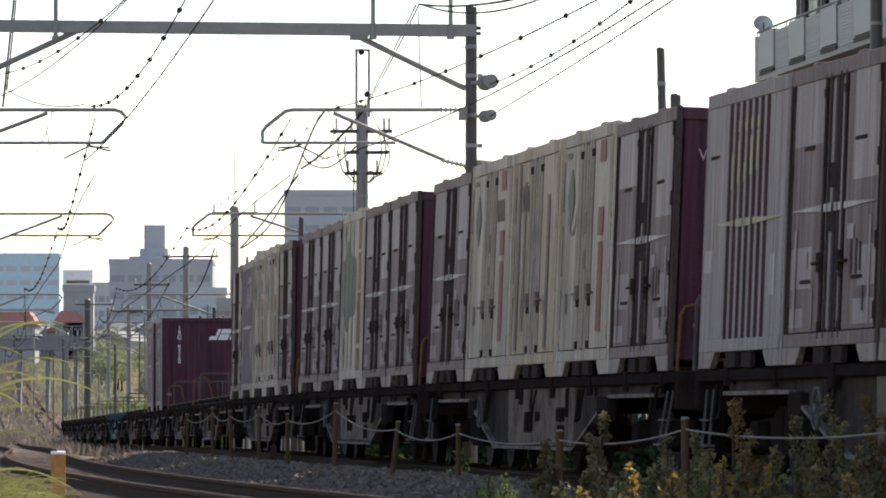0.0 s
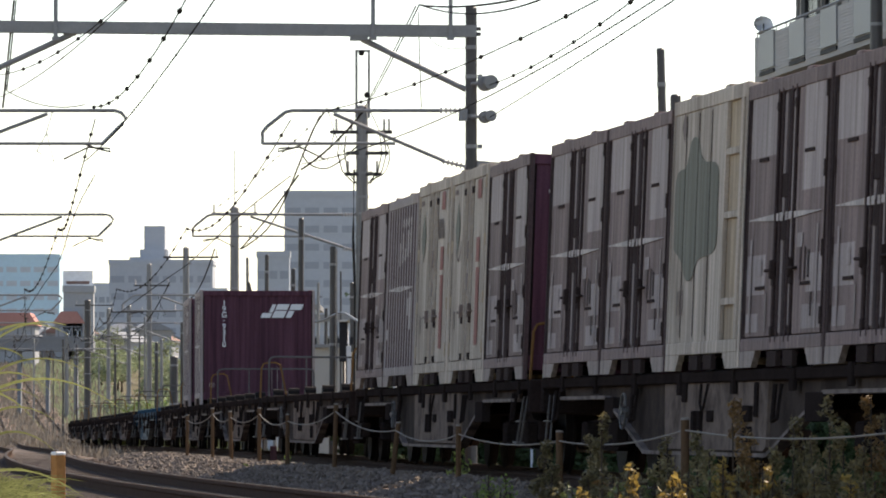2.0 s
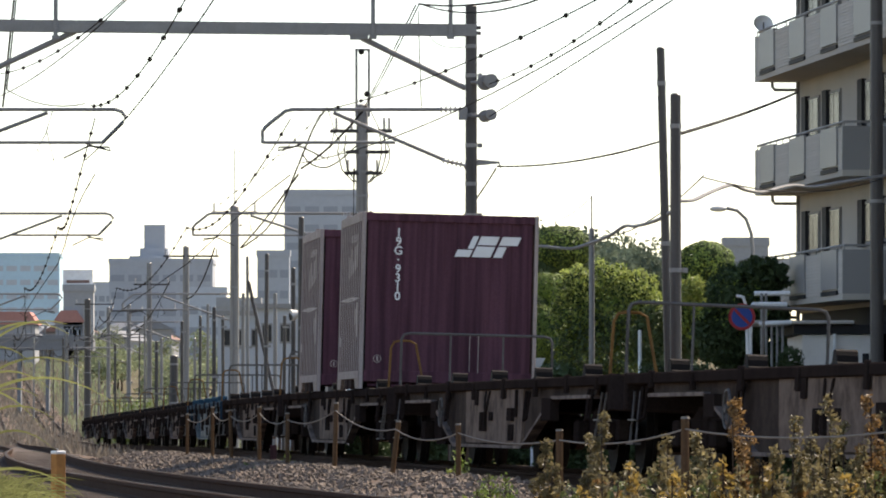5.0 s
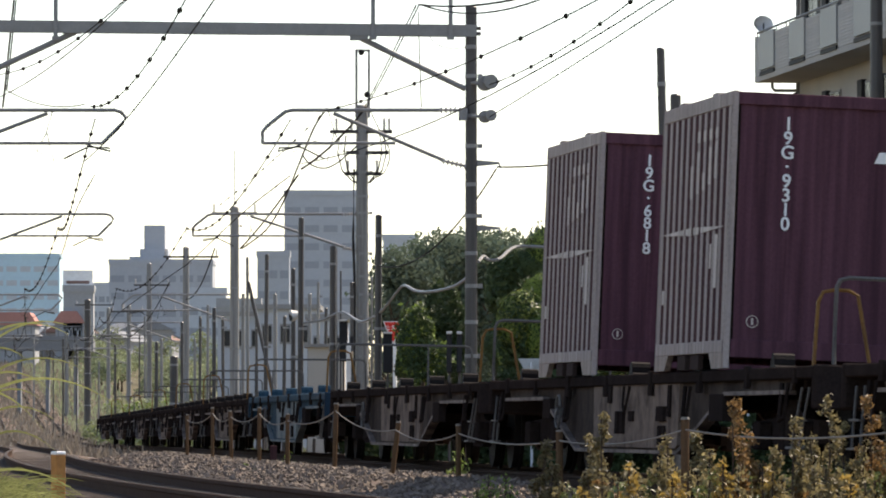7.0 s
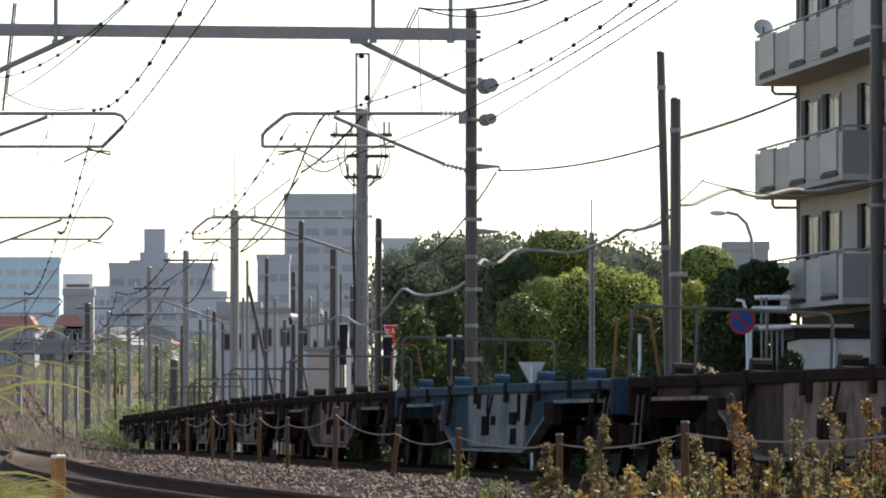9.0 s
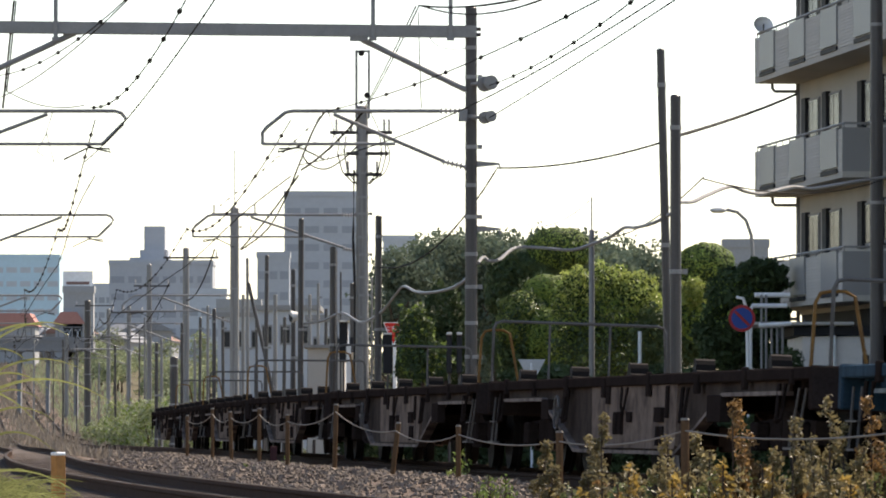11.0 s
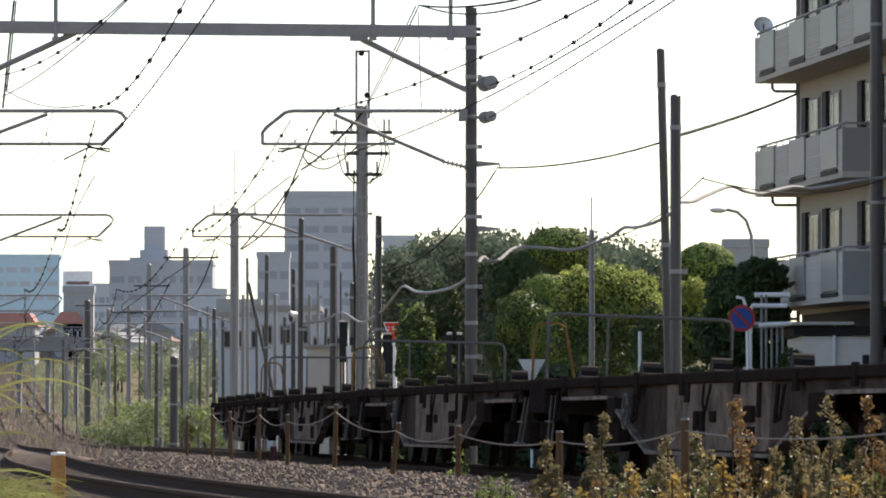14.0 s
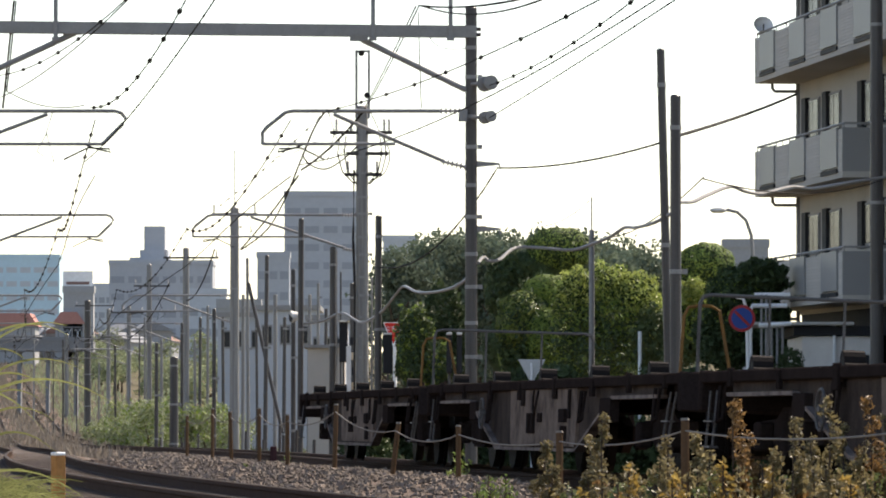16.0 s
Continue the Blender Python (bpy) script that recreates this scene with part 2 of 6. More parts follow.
def box(bm, x0, x1, y0, y1, z0, z1, bevel=0.0):
    r = bmesh.ops.create_cube(bm, size=1.0, matrix=Matrix.LocRotScale(((x0 + x1) / 2, (y0 + y1) / 2, (z0 + z1) / 2), None, (abs(x1 - x0), abs(y1 - y0), abs(z1 - z0))))
    if bevel:
        edges = list({e for v in r["verts"] for e in v.link_edges})
        bmesh.ops.bevel(bm, geom=edges, offset=bevel, segments=1, affect="EDGES")
    return bm


def rod(bm, a, b, r, n=8, r2=None):
    """A round bar from a to b; r2 tapers it."""
    a, b = Vector(a), Vector(b)
    v = b - a
    m = Matrix.Translation((a + b) / 2) @ v.to_track_quat("Z", "Y").to_matrix().to_4x4()
    bmesh.ops.create_cone(bm, cap_ends=True, segments=n, radius1=r, radius2=r if r2 is None else r2, depth=v.length, matrix=m)
    return bm


def pipe(bm, pts, r, n=8):
    """A bent tube through points, with closed joints."""
    rings = []
    pts = [Vector(p) for p in pts]
    for i, p in enumerate(pts):
        d = (pts[min(i + 1, len(pts) - 1)] - pts[max(i - 1, 0)]).normalized()
        q = d.to_track_quat("Z", "Y").to_matrix()
        rings.append([bm.verts.new(p + q @ Vector((r * math.cos(6.2832 * k / n), r * math.sin(6.2832 * k / n), 0))) for k in range(n)])
    for a, b in zip(rings, rings[1:]):
        for k in range(n):
            bm.faces.new((a[k], a[(k + 1) % n], b[(k + 1) % n], b[k]))
    bm.faces.new(rings[0][::-1])
    bm.faces.new(rings[-1])
    return bm


def prism(bm, outline, axis, lo, hi):
    """Extrudes a closed outline of (a, b) along an axis: 'x' takes (y, z), 'y' takes (x, z)."""
    def at(p, w):
        return (w, p[0], p[1]) if axis == "x" else (p[0], w, p[1])
    a = [bm.verts.new(at(p, lo)) for p in outline]
    b = [bm.verts.new(at(p, hi)) for p in outline]
    n = len(outline)
    for i in range(n):
        bm.faces.new((a[i], a[(i + 1) % n], b[(i + 1) % n], b[i]))
    bm.faces.new(a[::-1])
    bm.faces.new(b)
    bmesh.ops.recalc_face_normals(bm, faces=bm.faces[:])
    return bm


def BM():
    return bmesh.new()


def sag(a, b, drop, n=14):
    """Points of a wire that hangs between a and b."""
    a, b = Vector(a), Vector(b)
    return [a.lerp(b, i / n) - Vector((0, 0, drop * 4 * (i / n) * (1 - i / n))) for i in range(n + 1)]


def smooth(pts, n=5):
    """Rounds a run of points into a flowing line."""
    p = [Vector(q) for q in pts]
    out = []
    for i in range(len(p) - 1):
        a, b, c, d = p[max(i - 1, 0)], p[i], p[i + 1], p[min(i + 2, len(p) - 1)]
        for k in range(n):
            t = k / n
            out.append(0.5 * (2 * b + (c - a) * t + (2 * a - 5 * b + 4 * c - d) * t * t + (3 * b - a - 3 * c + d) * t ** 3))
    return out + [p[-1]]


# ---- the line of the track ----
def line_x(y):
    """The middle of the train's track, across, at the distance y."""
    if y < 40:
        return line_x(40) + (40 - y) * 0.142
    x = 4.12 - 0.0725 * (y - 51.2) - 3.1 * (1 - math.exp(-(y - 51.2) / 54.5))
    x -= 0.155 * max(0.0, 1 - ((y - 112) / 46) ** 2) ** 1.5
    if y > 290:
        x -= 0.000012 * (y - 290) ** 2
    return x


RISE = ((-400, 0.0), (100, 0.0), (165, -0.13), (220, -0.3), (277, -0.45), (350, -0.5), (475, 0.0), (600, 2.3), (800, 7.4), (1000, 11.5), (1500, 14.0), (6000, 14.0))


def eased(table, y):
    """A smooth curve through (place, value) rows, level at both ends."""
    i = 0
    while i < len(table) - 2 and y > table[i + 1][0]:
        i += 1
    (a, za), (b, zb) = table[i], table[i + 1]

    def slope(j):
        j = min(max(j, 1), len(table) - 2)
        return (table[j + 1][1] - table[j - 1][1]) / (table[j + 1][0] - table[j - 1][0])
    u = min(max((y - a) / (b - a), 0), 1)
    h = b - a
    sa, sb = slope(i) if i > 0 else 0.0, slope(i + 1) if i < len(table) - 2 else 0.0
    return za * (1 + 2 * u) * (1 - u) ** 2 + h * sa * u * (1 - u) ** 2 + zb * u * u * (3 - 2 * u) + h * sb * u * u * (u - 1)


def line_z(y):
    """Height of the rails: level, a shallow dip, then a long climb."""
    return eased(RISE, y)


SWAY = ((-300, -0.03), (36, -0.03), (46, -0.06), (54, -0.13), (62, -0.185), (72, -0.21), (85, -0.14), (100, -0.02), (120, 0.15), (145, 0.315), (175, 0.41), (210, 0.22), (260, 0.0), (900, 0.0))


def sway(y):
    """How far the train's track runs to the right of the smooth middle line."""
    return eased(SWAY, y)


def left_gap(y):
    """Distance between the two tracks, wider at the near end."""
    u = max(0.0, min(1.0, (160 - y) / 100))
    return 4.3 + 1.3 * u * u * (3 - 2 * u)


def cant(y):
    """Lean of the train's track in degrees, towards the inside of its bend."""
    return 2.3 * max(0.0, min(1.0, (125 - y) / 55))


def track_point(y, off=0.0, up=0.0):
    s = (line_x(y + 0.5) - line_x(y - 0.5))
    k = 1 / math.hypot(1, s)
    return Vector((line_x(y) + off * k, y - off * k * s, line_z(y) + up))


# ---- ground ----
def ground():
    ys = [-300, -200, -120, -60, -20, 0] + list(range(10, 200, 6)) + list(range(200, 700, 20)) + [750, 800, 900, 1100, 1500, 2200, 3500, 6000]
    xs = [-3000, -1500, -700, -350, -180, -100, -60, -40, -28, -20, -14, -9, -4, 0, 4, 9, 14, 20, 28, 40, 60, 100, 180, 350, 700, 1500, 3000]
    bm = BM()
    rows = []
    for y in ys:
        row = []
        for x in xs:
            px = x + (line_x(y) if abs(x) < 120 else 0)
            z = line_z(y) - 0.62 + 0.10 * noise.noise((px * 0.13, y * 0.13, 0))
            row.append(bm.verts.new((px, y, z)))
        rows.append(row)
    for a, b in zip(rows, rows[1:]):
        for i in range(len(xs) - 1):
            bm.faces.new((a[i], a[i + 1], b[i + 1], b[i]))
    tagged(part("ground", bm, M_GROUND, smooth=True), "bare trackside soil with patches of weeds", "ground", kind="structure")


def unseen_bank():
    """Unseen earth embankment, added beyond the outer track to close the open side and darken low reflections on the
    containers.
    """
    bm = BM()
    rows = []
    for y in range(40, 420, 12):
        rows.append([bm.verts.new((line_x(y) - a, y, line_z(y) + u + 0.4 * noise.noise((a * 0.1, y * 0.06, 3)))) for a, u in ((17, -0.8), (21, 1.8), (25, 3.6), (30, 4.2), (60, 4.0), (70, -2.0))])
    for a, b in zip(rows, rows[1:]):
        for i in range(5):
            bm.faces.new((a[i], b[i], b[i + 1], a[i + 1]))
    tagged(part("embankment", bm, M_GROUND, smooth=True), "weedy earth embankment added out of view beside the line", "embankment", kind="structure")


def track_ys(lo=-220, hi=900):
    ys, y = [], lo
    while y < hi:
        ys.append(y)
        y += 4 if y < 320 else 10
    return ys + [hi]


def swept(bm, section, off, ys):
    """Sweeps a section of (across, up) along the track."""
    rings = []
    for y in ys:
        o = off(y)
        rings.append([bm.verts.new(track_point(y, o + a, u)) for a, u in section])
    n = len(section)
    for a, b in zip(rings, rings[1:]):
        for i in range(n - 1):
            bm.faces.new((a[i], a[i + 1], b[i + 1], b[i]))
    return bm


def tracks():
    ys = track_ys()
    rail = [(-0.065, -0.15), (-0.062, -0.138), (-0.012, -0.12), (-0.012, -0.045), (-0.033, -0.035), (-0.033, -0.002), (-0.028, 0.0), (0.028, 0.0),
            (0.033, -0.002), (0.033, -0.035), (0.012, -0.045), (0.012, -0.12), (0.062, -0.138), (0.065, -0.15)]
    for name, off in (("track_right", sway), ("track_left", lambda y: -left_gap(y))):
        t = thing(name, Matrix(), "railway track with rusty brown rails on stone ballast", "railway track", kind="structure")
        part("ballast_bed", swept(BM(), [(-2.6, -0.66), (-1.55, -0.22), (-1.2, -0.19), (1.2, -0.19), (1.55, -0.22), (2.6, -0.66)], off, ys), M_BALLAST, t)
        for side in (-0.5335, 0.5335):
            r = part("rail", swept(BM(), [(a + side, u) for a, u in rail], off, ys), M_RAIL, t, smooth=False)
            part("rail_tread", swept(BM(), [(-0.02 + side, 0.004), (0.02 + side, 0.004)], off, ys), M_RAILTOP, r, "polished steel running surface")
        bm = BM()
        y = 34.0
        while y < 320:
            p = track_point(y, off(y), -0.19)
            a = math.atan2(line_x(y + 1) - line_x(y), 1)
            m = Matrix.Translation(p) @ Matrix.Rotation(-a, 4, "Z")
            bmesh.ops.create_cube(bm, size=1, matrix=m @ Matrix.Diagonal((2.0, 0.22, 0.10, 1)))
            y += 0.64
        tagged(part("sleepers", bm, M_SLEEPER, t, "weathered sleepers half sunk in ballast"), kind="stuff")


ground()
unseen_bank()
tracks()


# ---- train ----
SPEED, SLOWING, JOINT, PITCH = 15.687, 0.020, 55.95, 20.475
SLOT = 3.83


def ride(y, up=0.0, half=7.1):
    """The pose of a vehicle whose middle is at the distance y: its +Y runs back along the train."""
    a, b = track_point(y + half, sway(y + half)), track_point(y - half, sway(y - half))
    mid = (a + b) / 2
    fwd = (a - b).normalized()
    right = fwd.cross(Vector((0, 0, 1))).normalized()
    top = right.cross(fwd)
    m = Matrix((right, fwd, top)).transposed().to_4x4()
    return Matrix.Translation(mid) @ m @ Matrix.Rotation(radians(cant(y)), 4, "Y") @ Matrix.Translation((0, 0, up + 0.02))


def wheelset(bm, y):
    for x in (-0.53, 0.53):
        rod(bm, (x - 0.06, y, 0.405), (x + 0.06, y, 0.405), 0.405, 20)
        rod(bm, (x * 0.94 - 0.015, y, 0.405), (x * 0.94 + 0.015, y, 0.405), 0.43, 20)
    rod(bm, (-0.85, y, 0.405), (0.85, y, 0.405), 0.075, 8)


def wagon_meshes(body, sill):
    """All part meshes of a flat container wagon, shared by its copies."""
    L = 9.8
    parts = []
    bm = BM()
    for x in (-1.19, 1.05):
        box(bm, x, x + 0.14, -L, L, 0.87, 0.975, 0.012)
    box(bm, -0.3, 0.3, -L, L, 0.66, 0.95)
    for i in range(27):
        y = -L + 0.35 + i * (2 * L - 0.7) / 26
        box(bm, -1.05, 1.05, y - 0.06, y + 0.06, 0.80, 0.94)
    for y in (-L, L):
        box(bm, -1.19, 1.19, y - 0.07, y + 0.07, 0.62, 0.985, 0.015)
    box(bm, -1.04, 1.04, -L, L, 0.945, 0.957)
    parts.append(("deck_frame", bm, body, ""))
    for s in (-1, 1):
        web = BM()
        prism(web, [(-8.6, 0.9), (-8.5, 0.78), (-5.6, 0.78), (-3.15, 0.25), (3.15, 0.25), (5.6, 0.78), (8.5, 0.78), (8.6, 0.9)], "x", s * (1.11 - 0.015), s * (1.11 + 0.015))
        parts.append(("side_web", web, M_WEB if body is M_WAGON else body, "dark trapezoid side web"))
        parts.append(("side_sill", prism(BM(), [(-3.05, 0.88), (-3.0, 0.3), (-2.9, 0.27), (2.0, 0.27), (2.1, 0.3), (2.2, 0.88)], "x", s * 1.126, s * 1.16), sill, "pale grimy centre sill plate"))
        for y0, y1, z0, z1 in ((-2.62, -2.5, 0.56, 0.86), (-2.35, -2.2, 0.3, 0.48), (-2.1, -1.98, 0.3, 0.48), (-0.45, -0.2, 0.52, 0.62), (0.95, 1.15, 0.7, 0.87)):
            parts.append(("dark_fitting", box(BM(), s * 1.158, s * 1.185, y0, y1, z0, z1, 0.006), M_WAGON, "dark bolted fitting"))
        for k in range(8):
            y = -9.0 + k * 2.5 + 0.3 * math.sin(k * 5.3)
            h = 0.07 + 0.07 * abs(math.sin(k * 2.7))
            parts.append(("hanging_lug", box(BM(), s * 1.17, s * 1.215, y - 0.05 - 0.04 * (k % 3), y + 0.05, 0.9 - h, 0.965 + 0.03 * (k % 2), 0.008), M_WAGON, ""))
        loop = pipe(BM(), smooth([(s * 1.17, 0.2, 0.86), (s * 1.19, 0.12, 0.7), (s * 1.19, 0.0, 0.62), (s * 1.19, -0.12, 0.7), (s * 1.17, -0.16, 0.86)], 4), 0.014, 5)
        parts.append(("hanging_hose", loop, M_WAGON, "looped black hose"))
        for y0, y1, z0, z1 in ((-2.35, -1.95, 0.52, 0.66), (0.1, 0.22, 0.40, 0.62), (0.42, 0.54, 0.40, 0.62), (-5.6, -4.9, 0.52, 0.76), (5.0, 5.5, 0.55, 0.76)):
            parts.append(("equipment_box", box(BM(), s * 1.10, s * 1.2, y0, y1, z0, z1, 0.005), M_WAGON, "dark underframe box"))
        for y in (-3.7, 3.7, 8.6, -8.6):
            bm = BM()
            pipe(bm, [(s * 1.17, y, 0.84), (s * 1.2, y, 0.55), (s * 1.2, y + 0.22, 0.52), (s * 1.17, y + 0.28, 0.84)], 0.02, 6)
            parts.append(("bracket", bm, M_WAGON, ""))
        run = [(-8.5, 0.78), (-5.6, 0.78), (-3.15, 0.25), (3.15, 0.25), (5.6, 0.78), (8.5, 0.78)]
        for a, b in zip(run, run[1:]):
            t = Vector((b[0] - a[0], b[1] - a[1])).normalized() * 0.005
            bm = prism(BM(), [(a[0] + t.x, a[1]), (b[0] - t.x, b[1]), (b[0] - t.x, b[1] - 0.035), (a[0] + t.x, a[1] - 0.035)], "x", s * 1.08, s * 1.19)
            parts.append(("sill_flange", bm, M_FLANGE if body is M_WAGON else M_BLUESILL, "worn pale flange edge"))
        bm = BM()
        ring = [(s * 1.225, 4.2 + 0.17 * math.cos(6.2832 * i / 18), 0.62 + 0.17 * math.sin(6.2832 * i / 18)) for i in range(19)]
        pipe(bm, ring, 0.013, 5)
        for i in range(3):
            rod(bm, (s * 1.225, 4.2, 0.62), ring[6 * i], 0.009, 5)
        rod(bm, (s * 1.1, 4.2, 0.62), (s * 1.245, 4.2, 0.62), 0.04, 8)
        parts.append(("brake_wheel", bm, M_GREYRAIL, "round hand brake wheel"))
        for e in (-1, 1):
            bm = BM()
            for dy in (0.0, 0.32):
                y = e * (L - 0.35 - dy)
                rod(bm, (s * 1.15, y, 0.80), (s * 1.2, y - e * 0.12, 0.30), 0.012, 6)
            box(bm, s * 1.16, s * 1.24, e * (L - 0.86), e * (L - 0.46), 0.29, 0.31)
            box(bm, s * 1.15, s * 1.22, e * (L - 0.78), e * (L - 0.4), 0.52, 0.535)
            parts.append(("step_ladder", bm, M_GREYRAIL, "pale worn corner footsteps"))
    for yb in (-7.1, 7.1):
        for dy in (-0.95, 0.95):
            bm = BM()
            wheelset(bm, yb + dy)
            parts.append(("wheelset", bm, M_WHEEL, "steel wheels on an axle"))
        bm = BM()
        for s in (-1, 1):
            prism(bm, [(yb - 1.35, 0.34), (yb - 0.75, 0.34), (yb - 0.45, 0.24), (yb + 0.45, 0.24), (yb + 0.75, 0.34), (yb + 1.35, 0.34), (yb + 1.35, 0.54), (yb + 0.7, 0.56),
                       (yb + 0.4, 0.66), (yb - 0.4, 0.66), (yb - 0.7, 0.56), (yb - 1.35, 0.54)], "x", s * (0.82 - 0.05), s * (0.82 + 0.05))
            for dy in (-0.95, 0.95):
                box(bm, s * (0.93 - 0.07), s * (0.93 + 0.07), yb + dy - 0.14, yb + dy + 0.14, 0.28, 0.53, 0.02)
            for dy in (-0.16, 0.16):
                rod(bm, (s * 0.86, yb + dy, 0.28), (s * 0.86, yb + dy, 0.62), 0.075, 10)
        box(bm, -0.85, 0.85, yb - 0.18, yb + 0.18, 0.42, 0.72)
        parts.append(("bogie_frame", bm, M_WAGON, "cast bogie frame with axle boxes"))
    for e in (-1, 1):
        bm = BM()
        rod(bm, (0, e * L, 0.79), (0, e * (L + 0.26), 0.79), 0.09, 8)
        box(bm, -0.13, 0.13, e * (L + 0.2) - 0.15, e * (L + 0.2) + 0.15, 0.62, 0.95, 0.03)
        parts.append(("coupler", bm, M_WAGON, ""))
        bm = BM()
        pipe(bm, [(0.5, e * (L - 0.1), 0.8), (0.52, e * (L + 0.15), 0.5), (0.5, e * (L + 0.38), 0.42)], 0.025, 6)
        parts.append(("brake_hose", bm, M_DARK, ""))
    # handrail on the front platform
    bm = BM()
    y = 0.12 - L
    pipe(bm, [(-1.0, y, 0.96), (-1.0, y, 1.62), (-0.97, y, 1.68), (-0.9, y, 1.70), (0.9, y, 1.70), (0.97, y, 1.68), (1.0, y, 1.62), (1.0, y, 0.96)], 0.02, 6)
    for x in (-0.35, 0.35):
        rod(bm, (x, y, 0.96), (x, y, 1.69), 0.014, 6)
    parts.append(("handrail", bm, M_GREYRAIL, "grey tube handrail"))
    bm = BM()
    pipe(bm, [(-1.15, y + 0.1, 0.9), (-1.13, y + 0.1, 1.5), (-1.09, y + 0.1, 1.58), (-1.0, y + 0.1, 1.6), (-0.88, y + 0.1, 1.6), (-0.80, y + 0.1, 1.56), (-0.68, y + 0.1, 0.98)], 0.017, 6)
    parts.append(("grab_rail", bm, M_ORANGE, "worn orange grab rail"))
    made = []
    for name, bm, material, label in parts:
        me = bpy.data.meshes.new(name)
        bm.to_mesh(me)
        bm.free()
        me.materials.append(material)
        made.append((name, me, label, Matrix()))
    bm = BM()
    prism(bm, [(-0.17, 0.94), (0.17, 0.94), (0.15, 0.985), (0.09, 1.0), (0.08, 1.05), (0.055, 1.085), (0.02, 1.1), (-0.02, 1.1), (-0.055, 1.085), (-0.08, 1.05), (-0.09, 1.0), (-0.15, 0.985)], "x", -0.09, 0.09)
    me = mesh_of("container_lock", bm, M_WHEEL if body is M_WAGON else M_BLUE)
    for i in range(5):
        for s in (-1, 1):
            made.append(("container_lock", me, "dark twistlock fitting", Matrix.Translation((s * 1.05, (i - 2) * SLOT, 0))))
    return made


def glyphs(text, size, material, m, parent, name="lettering", label="", lean=0.0, bold=0.0):
    """Flat raised letters from the built-in font, as one mesh."""
    cu = bpy.data.curves.new(name, "FONT")
    cu.body, cu.size, cu.align_x, cu.align_y, cu.extrude, cu.shear, cu.offset = text, size, "CENTER", "CENTER", 0.004, lean, bold
    tmp = bpy.data.objects.new(name, cu)
    me = bpy.data.meshes.new_from_object(tmp)
    bpy.data.objects.remove(tmp)
    bpy.data.curves.remove(cu)
    me.materials.append(material)
    return share(name, me, parent, m, label)


CL, CW, CH = 3.715, 2.45, 2.45


def container_shell(c, body, end_mat, foot=None, post=None):
    """Core, corner posts, rails and feet that all containers have. The side at -x faces the near bank."""
    x, y = CW / 2, CL / 2
    part("inner_box", box(BM(), -x + 0.05, x - 0.05, -y + 0.05, y - 0.05, 0.16, CH - 0.06), M_GROOVE, c)
    for e in (-1, 1):
        bm = BM()
        outline, n = [], 15
        for i in range(n):
            xa = -x + 0.06 + i * (CW - 0.12) / n
            w = (CW - 0.12) / n
            o = 0.0 if i % 2 else 0.02
            outline += [(xa + 0.02, e * (y - 0.025 + o)), (xa + w - 0.02, e * (y - 0.025 + o))]
        lo = [bm.verts.new((p[0], p[1], 0.2)) for p in outline]
        hi = [bm.verts.new((p[0], p[1], CH - 0.08)) for p in outline]
        for i in range(len(outline) - 1):
            q = (lo[i], lo[i + 1], hi[i + 1], hi[i])
            bm.faces.new(q if e < 0 else q[::-1])
        part("end_wall", bm, end_mat, c, "corrugated end wall")
        part("end_rail", box(BM(), -x + 0.05, x - 0.05, e * y - 0.02, e * y + 0.004, CH - 0.12, CH - 0.008, 0.006), end_mat, c)
        part("end_sill", box(BM(), -x + 0.05, x - 0.05, e * y - 0.02, e * y + 0.004, 0.10, 0.26, 0.006), end_mat, c)
        for s in (-1, 1):
            part("corner_post", box(BM(), s * (x - 0.05), s * (x + 0.002), e * y - 0.035, e * y + 0.008, 0.0, CH, 0.006), post or body, c)
    part("roof", box(BM(), -x + 0.02, x - 0.02, -y + 0.01, y - 0.01, CH - 0.05, CH - 0.012, 0.01), body, c)
    lug = mesh_of("lifting_lug", box(BM(), -0.05, 0.05, -0.12, 0.12, -0.02, 0.025, 0.008), body)
    pocket = mesh_of("fork_pocket", box(BM(), -0.023, 0.023, -0.21, 0.21, 0.0, 0.13), M_GROOVE)
    for s in (-1, 1):
        part("top_rail", box(BM(), s * (x - 0.035), s * (x + 0.006), -y + 0.04, y - 0.04, CH - 0.13, CH - 0.002, 0.006), body, c)
        part("bottom_rail", box(BM(), s * (x - 0.035), s * (x + 0.006), -y + 0.04, y - 0.04, 0.14, 0.25, 0.006), body, c)
        for e in (-1, 1):
            a, b = e * y, e * (y - 0.75)
            part("foot", prism(BM(), [(a, 0.0), (a, 0.14), (b, 0.14), (b + e * 0.18, 0.0)], "x", s * (x - 0.05), s * (x + 0.004)), foot or body, c, "pale tapered corner foot")
            share("fork_pocket", pocket, c, Matrix.Translation((s * x - s * 0.02, e * 0.36, 0)))
            share("lifting_lug", lug, c, Matrix.Translation((s * (x - 0.05), e * 0.9, CH)))


def round_mark(c, y):
    bm = BM()
    for a in range(24):
        t0, t1 = 6.2832 * a / 24, 6.2832 * (a + 1) / 24
        v = [bm.verts.new((-0.98 + r * math.sin(t), y, 0.42 + r * math.cos(t))) for r, t in ((0.047, t0), (0.055, t0), (0.055, t1), (0.047, t1))]
        bm.faces.new(v)
    box(bm, -0.99, -0.97, y - 0.001, y + 0.001, 0.39, 0.45)
    part("round_mark", bm, M_STRIPE, c, "small white ringed mark")


